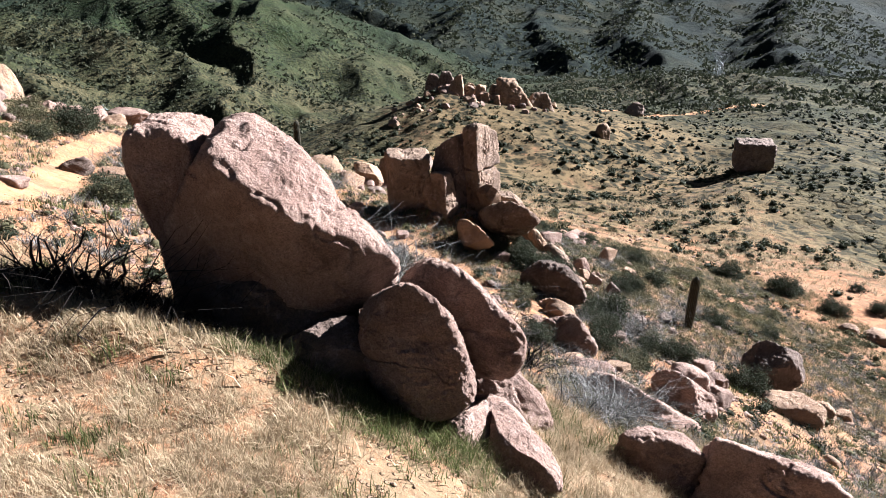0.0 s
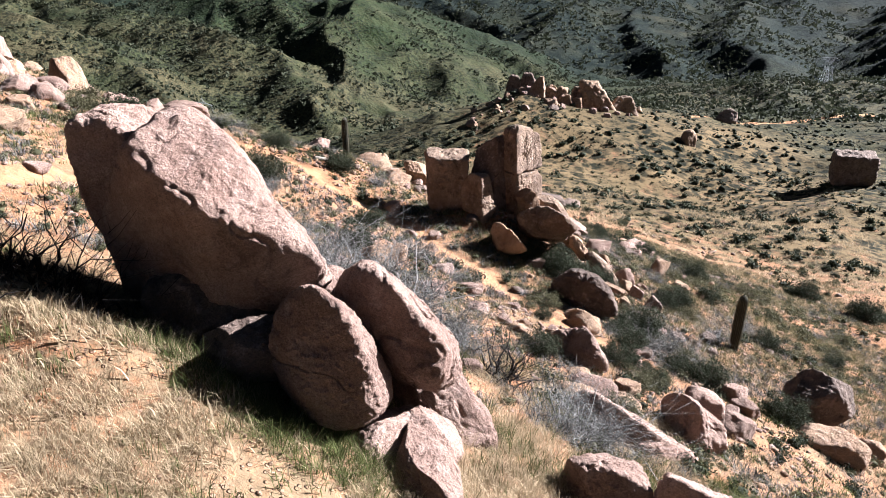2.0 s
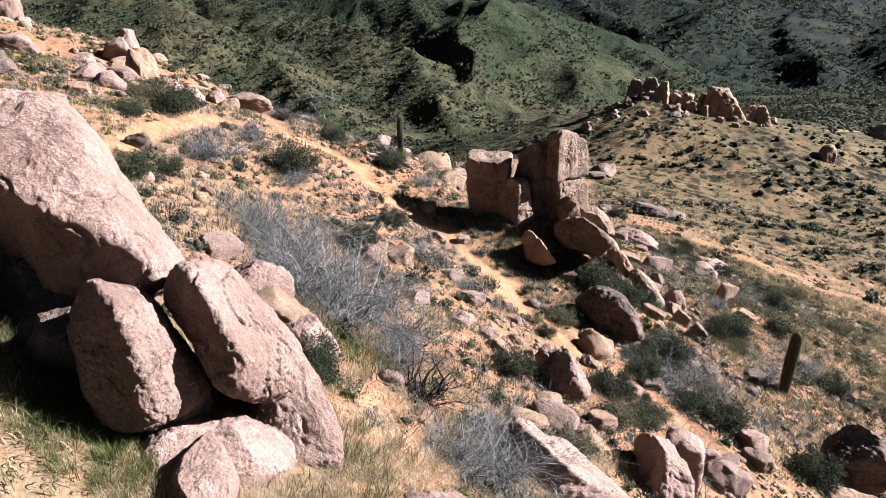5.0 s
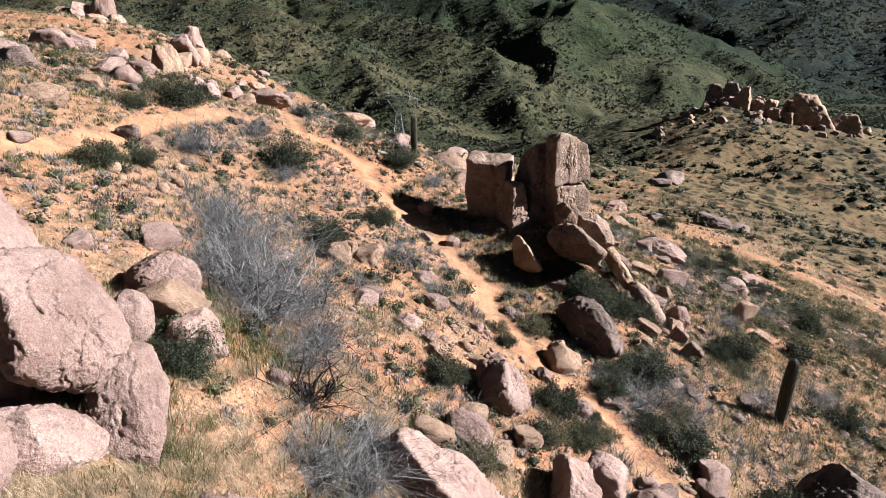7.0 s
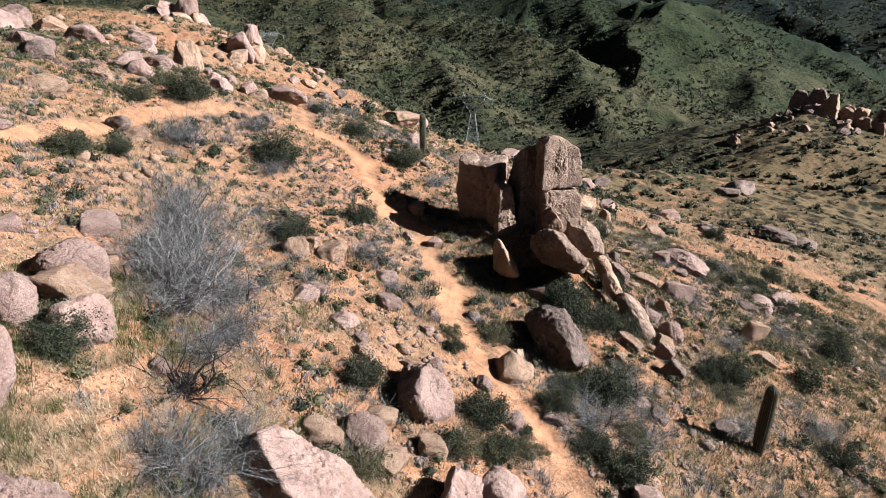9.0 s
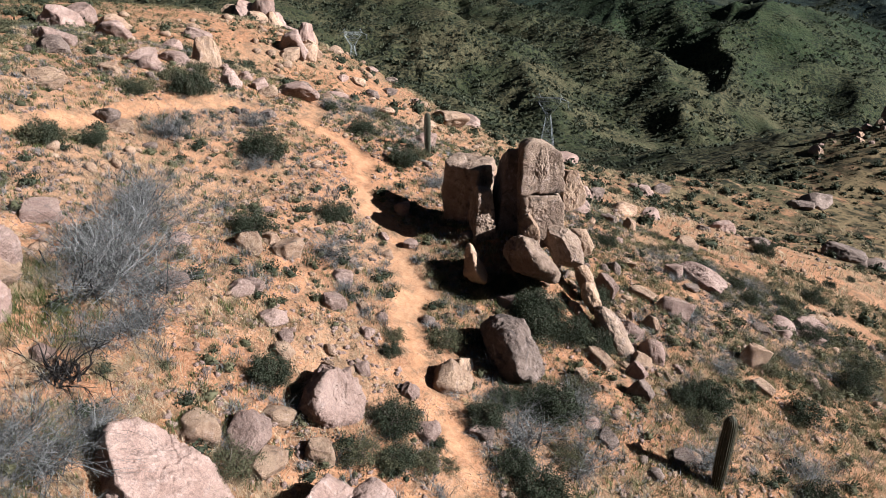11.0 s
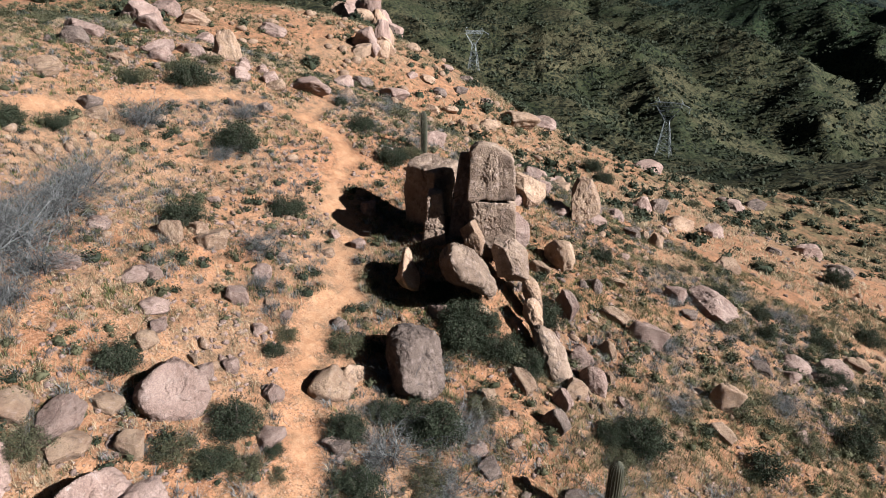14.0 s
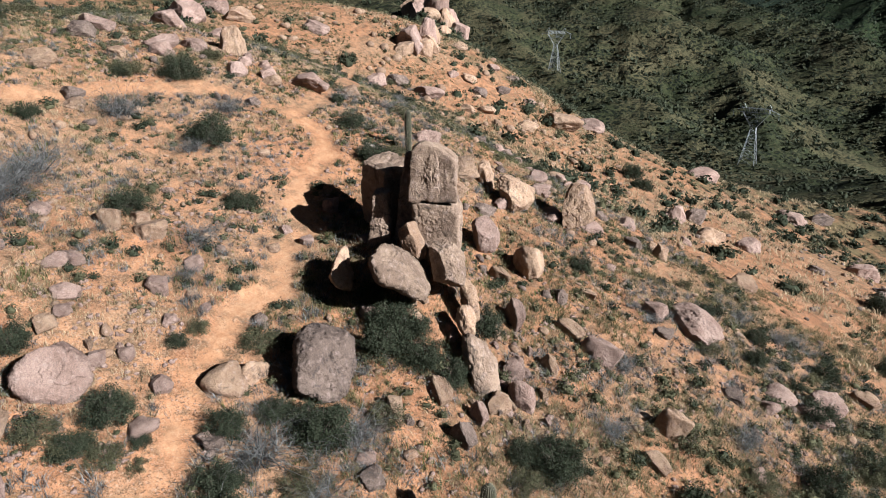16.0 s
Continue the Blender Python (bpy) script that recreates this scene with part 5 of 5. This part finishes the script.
for i, (x, y, w) in enumerate(OLIVE_SPOTS):
    plant_shrub(x, y, w, i, "olive", 0.8)
for i, (x, y, w) in enumerate(GREY_SPOTS):
    plant_brush(x, y, 1.05 * w, i, 0.62)
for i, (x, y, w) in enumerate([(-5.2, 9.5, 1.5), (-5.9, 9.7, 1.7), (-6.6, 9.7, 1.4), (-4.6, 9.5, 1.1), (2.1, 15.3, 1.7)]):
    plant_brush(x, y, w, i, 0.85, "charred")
EXTRA_OLIVE = [(6.6, 20.8, 1.7), (7.2, 21.5, 1.5), (7.7, 22.4, 1.4), (8.0, 23.1, 0.9)]
EXTRA_GREEN = [(7.6, 28.4, 2.2), (6.9, 27.6, 1.6), (7.5, 29.4, 1.5), (9.0, 25.4, 1.4), (10.8, 36.9, 1.8), (4.5, 34.3, 2.0)]
for i, (x, y, w) in enumerate(EXTRA_OLIVE + EXTRA_GREEN):
    plant_shrub(x, y, w, i, "olive" if i < len(EXTRA_OLIVE) else "green", 0.7)
rng = random.Random(8)
for i in range(46):
    x, y = rng.uniform(-46, -14), rng.uniform(16, 60)
    if min(math.hypot(x - a, y - b) for a, b, c in GREEN_SPOTS) > 2.5:
        plant_shrub(x, y, rng.uniform(0.9, 2.0), i, rng.choice(("green", "olive", "olive")), 0.85, True)
for i in range(60):
    x, y = rng.uniform(0, 45), rng.uniform(38, 110)
    plant_shrub(x, y, rng.uniform(1.0, 2.2), i, rng.choice(("green", "olive")), 0.85, True)
for i in range(24):
    x, y = rng.uniform(-40, 25), rng.uniform(20, 60)
    plant_brush(x, y, rng.uniform(0.9, 1.8), i, 0.7)


# ---- what cannot be counted ----
def off_trail(x, y):
    return np.minimum(beside(x, y, TRAIL)[0], beside(x, y, TRAIL_UP)[0])


def tufts(name, x, y, blades, high, mat, seed, label, lean=0.45, wide=0.010):
    """Grass: bunches of narrow, bent blades."""
    rs = np.random.RandomState(seed)
    n = len(x)
    z = land(x, y)
    h = np.repeat(high * rs.uniform(0.5, 1.25, n), blades)
    bx = np.repeat(x, blades) + rs.normal(0, 0.07, n * blades) * (1 + h)
    by = np.repeat(y, blades) + rs.normal(0, 0.07, n * blades) * (1 + h)
    bz = np.repeat(z, blades) - 0.02
    az = rs.uniform(0, 6.283, n * blades)
    bend = h * lean * rs.uniform(0.2, 1.6, n * blades)
    up = h * rs.uniform(0.55, 1.0, n * blades)
    dx, dy = np.cos(az), np.sin(az)
    w = wide * rs.uniform(0.6, 1.4, n * blades)
    base = np.stack([bx, by, bz], 1)
    side = np.stack([-dy, dx, 0 * dx], 1) * w[:, None]
    mid = base + np.stack([dx * bend * 0.35, dy * bend * 0.35, up * 0.62], 1)
    tip = base + np.stack([dx * bend, dy * bend, up], 1)
    v = np.stack([base - side, base + side, mid + side * 0.7, tip, mid - side * 0.7], 1).reshape(-1, 3)
    k = 5 * np.arange(n * blades)[:, None]
    me = mesh_from(name, v, np.concatenate([k + np.array([[0, 1, 2]]), k + np.array([[0, 2, 4]]), k + np.array([[4, 2, 3]])]), [mat])
    return tagged(new(name, me), label, "grass", kind="stuff")


def sown(n, x0, x1, y0, y1, seed, bare=0.55, patch=3.0):
    rs = np.random.RandomState(seed)
    x, y = rs.uniform(x0, x1, n), rs.uniform(y0, y1, n)
    thick = 0.5 + 0.5 * fbm(np.stack([x, y], 1) / patch, 3, seed)
    keep = (thick > bare * rs.uniform(0.6, 1.1, n)) & (off_trail(x, y) > 0.75)
    return x[keep], y[keep]


def bushes(name, x, y, size, level, n_leaves, mat, seed, label, leaf=0.2):
    """Shrubs seen from afar: a ragged heart of many small faces with loose leaves about it."""
    rs = np.random.RandomState(seed)
    d, f = ICO[level]
    n = len(x)
    z = land(x, y)
    s = size * (0.35 + 1.2 * rs.random_sample(n) ** 2)
    at = np.stack([x, y, z + 0.25 * s], 1)
    wide = rs.uniform(0.8, 1.25, (n, 1, 3)) * [1, 1, 0.75]
    v = d[None] * wide * (0.55 + 0.17 * rs.normal(size=(n, len(d), 1))) * s[:, None, None] + at[:, None]
    tri = (f[None] + (len(d) * np.arange(n))[:, None, None]).reshape(-1, 3)
    p = rs.normal(size=(n, n_leaves, 3))
    p /= np.linalg.norm(p, axis=2)[:, :, None]
    p[:, :, 2] = np.abs(p[:, :, 2])
    p = (p * wide * rs.uniform(0.45, 1.2, (n, n_leaves, 1)) * s[:, None, None] + at[:, None]).reshape(-1, 3)
    lv, lf = leaves(p, 1.0, seed, 0.6)
    mid = np.repeat(p, 4, 0)
    lv = mid + (lv - mid) * (leaf * np.repeat(s, 4 * n_leaves))[:, None]
    lf = np.concatenate([lf[:, [0, 1, 2]], lf[:, [0, 2, 3]]]) + v.size // 3
    me = mesh_from(name, np.concatenate([v.reshape(-1, 3), lv]), np.concatenate([tri, lf]), [mat])
    return tagged(new(name, me), label, "shrubs", kind="stuff")


tufts("dry_grass", *sown(6500, -9, 4.5, 2.5, 11.5, 51, 0.52, 0.9), 26, 0.24, STRAW, 1, "long dry straw-coloured grass", 0.9, 0.0045)
tufts("green_grass", *sown(700, -8, 4.5, 5.5, 12, 52, 0.62, 1.0), 24, 0.26, SEDGE, 2, "fresh green grass among the straw", 0.5, 0.006)
rs_fringe = np.random.RandomState(5)
run = rs_fringe.uniform(0, 1, 230)
weeds_x = np.interp(run, (0, 0.3, 0.65, 1), (-3.6, -2.2, -1.0, 0.7)) + rs_fringe.normal(0, 0.35, 230)
weeds_y = np.interp(run, (0, 0.3, 0.65, 1), (9.3, 8.9, 8.4, 8.2)) + rs_fringe.normal(0, 0.35, 230)
tufts("shady_weeds", weeds_x, weeds_y, 30, 0.34, SEDGE, 12, "fresh green weeds along the boulders' foot", 0.9, 0.0045)
tufts("slope_grass", *sown(30000, -40, 30, 11, 62, 53, 0.52), 11, 0.24, STRAW, 3, "scattered dry grass tufts on the slope", 0.9, 0.008)
tufts("slope_sedge", *sown(18000, -40, 30, 11, 62, 54, 0.60), 11, 0.26, SEDGE, 4, "scattered olive grass tufts on the slope", 0.7, 0.012)
tufts("olive_tufts", *sown(24000, 0, 38, 28, 76, 59, 0.44, 4.0), 12, 0.30, OLIVE_GRASS, 13, "olive dry grass covering the lower slope", 1.0, 0.010)
tufts("upper_olive_tufts", *sown(9000, -40, 2, 20, 64, 60, 0.52, 5.0), 12, 0.26, OLIVE_GRASS, 14, "olive dry grass tufts on the upper slope", 1.0, 0.009)
tufts("ridge_tufts", *sown(11000, -80, -30, 28, 86, 67, 0.46, 6.0), 9, 0.34, OLIVE_GRASS, 15, "olive dry grass along the ridge", 1.0, 0.018)
bushes("ridge_scrub", *sown(900, -80, -26, 26, 86, 68, 0.5, 6.0), 0.42, 1, 90, LEAVES_OLIVE, 16, "olive scrub along the ridge", 0.14)
tufts("dark_tufts", *sown(15000, -42, 34, 17, 64, 69, 0.50, 2.5), 12, 0.20, LEAVES, 17, "small dark weeds dotted over the soil", 1.0, 0.010)
tufts("fringe_grass", *sown(3400, -3, 9, 10.2, 18, 57, 0.54, 1.4), 22, 0.27, STRAW, 9, "fuzzy straw-coloured grass between the boulders", 1.1, 0.004)
tufts("fringe_sedge", *sown(1500, -3, 9, 10.2, 18, 58, 0.56, 2.0), 26, 0.40, SEDGE, 10, "fresh green grass between the boulders", 0.8, 0.005)
tufts("edge_grass", *sown(6000, -14, 34, -8, 13, 56, 0.5), 9, 0.27, STRAW, 8, "scattered dry grass along the slope's edge", 0.7, 0.012)
tufts("far_grass", *sown(15000, -70, 60, 60, 130, 55, 0.5, 8.0), 5, 0.5, STRAW, 5, "thin dry grass on the far slope", 0.8, 0.03)


def scrub(name, x, y, size, n_leaves, leaf, mat, seed, label):
    """Low bushes: clumps of small leaves on the ground."""
    rs = np.random.RandomState(seed)
    z = land(x, y)
    s = np.repeat(size * rs.uniform(0.45, 1.3, len(x)), n_leaves)
    p = rs.normal(size=(len(x) * n_leaves, 3))
    p /= np.linalg.norm(p, axis=1)[:, None]
    p *= (rs.uniform(0.3, 1, len(p)) ** 0.5)[:, None]
    p[:, 2] = np.abs(p[:, 2]) * 1.1
    pts = np.stack([np.repeat(x, n_leaves), np.repeat(y, n_leaves), np.repeat(z, n_leaves)], 1) + p * s[:, None]
    v, f = leaves(pts, 1.0, seed, 0.6)
    mid = np.repeat(pts, 4, 0)
    v = mid + (v - mid) * (leaf * np.repeat(s, 4))[:, None]
    return tagged(new(name, mesh_from(name, v, f, [mat])), label, "scrub", kind="stuff")


bushes("low_scrub", *sown(3000, -45, 32, 13, 62, 61, 0.60, 4.0), 0.28, 1, 150, LEAVES, 1, "low dark green scrub dotted over the slope", 0.13)
bushes("olive_scrub", *sown(7000, -45, 32, 13, 62, 62, 0.57, 4.0), 0.24, 1, 90, LEAVES_OLIVE, 2, "low olive scrub dotted over the slope", 0.13)
tufts("grey_scrub", *sown(9000, -45, 32, 13, 62, 63, 0.56, 4.0), 34, 0.34, TWIGS, 6, "low grey withered scrub dotted over the slope", 1.1, 0.009)


def wide_sown(n, r0, r1, seed, bare=0.5, patch=20.0):
    rs = np.random.RandomState(seed)
    r = np.sqrt(rs.uniform(r0 ** 2, r1 ** 2, n))
    a = np.radians(rs.uniform(-100, 44, n))
    x, y = 10 + r * np.sin(a), 8 + r * np.cos(a)
    thick = 0.5 + 0.5 * fbm(np.stack([x, y], 1) / patch, 3, seed)
    keep = thick > bare * rs.uniform(0.5, 1.1, n)
    return x[keep], y[keep]


bushes("hillside_shrubs", *wide_sown(3600, 60, 170, 71, 0.55), 0.8, 2, 50, LEAVES, 4, "dark shrubs dotted over the hillside")
bushes("hillside_olive_shrubs", *wide_sown(8500, 52, 180, 72, 0.45), 0.42, 1, 30, LEAVES_OLIVE, 5, "olive shrubs dotted over the hillside")
bushes("valley_shrubs", *wide_sown(9000, 140, 340, 73, 0.45), 1.0, 1, 8, LEAVES, 6, "dark shrubs dotted over the valley sides")
scrub("mountain_shrubs", *wide_sown(52000, 290, 900, 74, 0.44, 45.0), 1.7, 6, 0.62, LEAVES, 7, "dark brush covering the mountainsides")
scrub("distant_shrubs", *wide_sown(30000, 800, 1750, 75, 0.5, 110.0), 4.2, 5, 0.6, LEAVES, 8, "dark brush covering the distant range")


def stones(name, x, y, size, seed, mat, label, level=1):
    """Loose stones, half sunk in the soil."""
    rs = np.random.RandomState(seed)
    d, f = ICO[level]
    n = len(x)
    z = land(x, y)
    s = size * rs.uniform(0.35, 1.3, n) ** 1.5
    jag = 1 + (0.26 if level == 1 else 0.10) * rs.normal(size=(n, len(d), 1))
    for _ in range(11 if level > 1 else 0):
        face = rs.normal(size=(n, 1, 3))
        face /= np.linalg.norm(face, axis=2)[:, :, None]
        over = np.maximum((d[None] * jag * face).sum(2) - 0.62, 0)
        jag = jag * (1 - 0.9 * over[:, :, None])
    ax = rs.uniform(0.6, 1.2, (n, 1, 3)) * [1, 1, 0.7]
    v = d[None] * jag * ax * s[:, None, None] + np.stack([x, y, z + 0.15 * s], 1)[:, None]
    faces = (f[None] + (len(d) * np.arange(n))[:, None, None]).reshape(-1, 3)
    return tagged(new(name, mesh_from(name, v.reshape(-1, 3), faces, [mat])), label, "stones", kind="stuff")


stones("loose_stones", *sown(16000, -30, 22, 13, 50, 81, 0.50, 3.0), 0.095, 1, GRANITE, "loose pink stones strewn over the soil")
stones("tan_stones", *sown(7000, -40, 30, 13, 62, 82, 0.5, 5.0), 0.14, 2, GRANITE_TAN, "loose tan stones strewn over the soil")
stones("ridge_rubble", *sown(200, -66, -30, 46, 84, 84, 0.5, 6.0), 0.62, 4, GRANITE_TAN, "tumbled pink rubble along the ridge", 2)
stones("slope_rubble", *sown(1000, -45, 35, 16, 100, 85, 0.5, 6.0), 0.30, 5, GRANITE_TAN, "half-buried tan rocks over the slope", 2)
stones("dark_rubble", *sown(800, -30, 35, 24, 110, 86, 0.5, 6.0), 0.30, 6, GRANITE_DARK, "half-buried dark rocks over the slope", 2)
bushes("slope_scrub", *sown(1500, 5, 36, 34, 75, 66, 0.54, 5.0), 0.34, 1, 110, LEAVES_OLIVE, 11, "olive dry scrub over the lower slope", 0.14)
bushes("edge_scrub", *sown(1500, 4, 34, -8, 13, 65, 0.56, 4.0), 0.26, 1, 60, LEAVES_OLIVE, 9, "low olive scrub along the slope's edge", 0.16)
stones("edge_stones", *sown(1500, 4, 32, -6, 13, 87, 0.5, 4.0), 0.13, 9, GRANITE_TAN, "loose tan stones along the slope's edge")
stones("gravel", *sown(3400, -9, 6, 2, 12, 83, 0.4, 1.2), 0.032, 3, GRANITE_TAN, "gravel between the grass")


# ---- power line ----
def beam(bm_v, bm_f, a, b, r):
    a, b = Vector(a), Vector(b)
    w = (b - a).normalized()
    u = w.orthogonal().normalized() * r
    t = w.cross(u).normalized() * r
    n = len(bm_v)
    for p in (a, b):
        bm_v += [tuple(p + u), tuple(p + t), tuple(p - u), tuple(p - t)]
    for j in range(4):
        bm_f.append((n + j, n + (j + 1) % 4, n + 4 + (j + 1) % 4, n + 4 + j))


def pylon(x, y, high, turn, label):
    """A lattice mast that widens into a flat cross-head."""
    root = new("pylon")
    root.empty_display_size = 1
    root.matrix_world = pose(x, y, ground_at(x, y) - 0.5, 0, 0, turn)

    def member(name, bars, r, label_=""):
        v, f = [], []
        for a, b in bars:
            beam(v, f, a, b, r)
        ob = new(name, mesh_from(name, v, f, [STEEL]))
        ob.parent = root
        return ob

    waist, head = high * 0.62, high * 0.86
    wide = lambda z: 3.3 - 2.3 * z / waist if z < waist else 1.0 + 4.2 * (z - waist) / (head - waist)
    corners = ((1, 1), (-1, 1), (-1, -1), (1, -1))
    deep = lambda z: 3.3 - 2.5 * min(z / waist, 1)
    at = lambda c, z: (c[0] * wide(z), c[1] * deep(z), z)
    for c in corners:
        member("leg", [(at(c, 0), at(c, waist)), (at(c, waist), at(c, head))], 0.11)
    levels = [waist * k / 5 for k in range(6)] + [waist + (head - waist) * k / 3 for k in (1, 2, 3)]
    for i in range(4):
        c, d = corners[i], corners[(i + 1) % 4]
        bars = []
        for a, b in zip(levels, levels[1:]):
            bars += [(at(c, a), at(d, b)), (at(d, a), at(c, b)), (at(c, b), at(d, b))]
        member("bracing", bars, 0.05)
    span = 9.5
    bars = []
    for s in (1, -1):
        y0 = 0.8 * s
        bars += [((-span, 0, head), (span, 0, head)), ((-span, 0, head), (-5.2, y0, head + 1.8)), ((span, 0, head), (5.2, y0, head + 1.8)), ((-5.2, y0, head + 1.8), (5.2, y0, head + 1.8))]
        for k in range(-5, 6):
            bars.append(((k, y0, head + 1.8), (k + 0.5, y0, head)))
    member("cross_arm", bars, 0.10)
    for px in (-5.0, 5.0):
        member("peak", [((px - 1, 0, head + 1.8), (px, 0, high)), ((px + 1, 0, head + 1.8), (px, 0, high))], 0.10)
    for px in (-9, 0, 9):
        member("insulator", [((px, 0, head), (px, 0, head - 2.4))], 0.13)
    return tagged(root, label, "pylon", "pylons")


pylon(-148, 279, 26, 25, "grey steel lattice pylon on the brown spur")
pylon(231, 573, 24, 10, "pale steel pylon beyond the far crest")
pylon(266, 650, 24, 10, "pale steel pylon beyond the far crest")
pylon(-306, 300, 27, 35, "grey steel lattice pylon on the brown spur")


# ---- fallen wood ----
def log(a, b, r, label):
    path = [np.array(a) + (np.array(b) - np.array(a)) * k / 4 + np.array([0, 0, 0.04 * math.sin(2.1 * k)]) for k in range(5)]
    v, f = [], []
    for i, p in enumerate(path):
        for j in range(7):
            q = r * (1 - 0.1 * i) * (1 + 0.15 * math.sin(3 * j + i))
            v.append((p[0] + q * math.cos(j * 0.8976), p[1] + q * math.sin(j * 0.8976) * 0.7, p[2] + q * math.sin(j * 0.8976)))
    for i in range(4):
        for j in range(7):
            f.append((7 * i + j, 7 * i + (j + 1) % 7, 7 * i + 7 + (j + 1) % 7, 7 * i + 7 + j))
    return tagged(new("fallen_log", smooth(mesh_from("fallen_log", v, f, [DEADWOOD]))), label, "log")


log((-10.6, 39.0, ground_at(-10.6, 39.0) + 0.1), (-8.2, 40.6, ground_at(-8.2, 40.6) + 0.12), 0.11, "fallen dead saguaro trunk beside the trail")
log((-9.6, 47.0, ground_at(-9.6, 47) + 0.1), (-6.4, 45.4, ground_at(-6.4, 45.4) + 0.12), 0.12, "fallen grey trunk among the rocks")
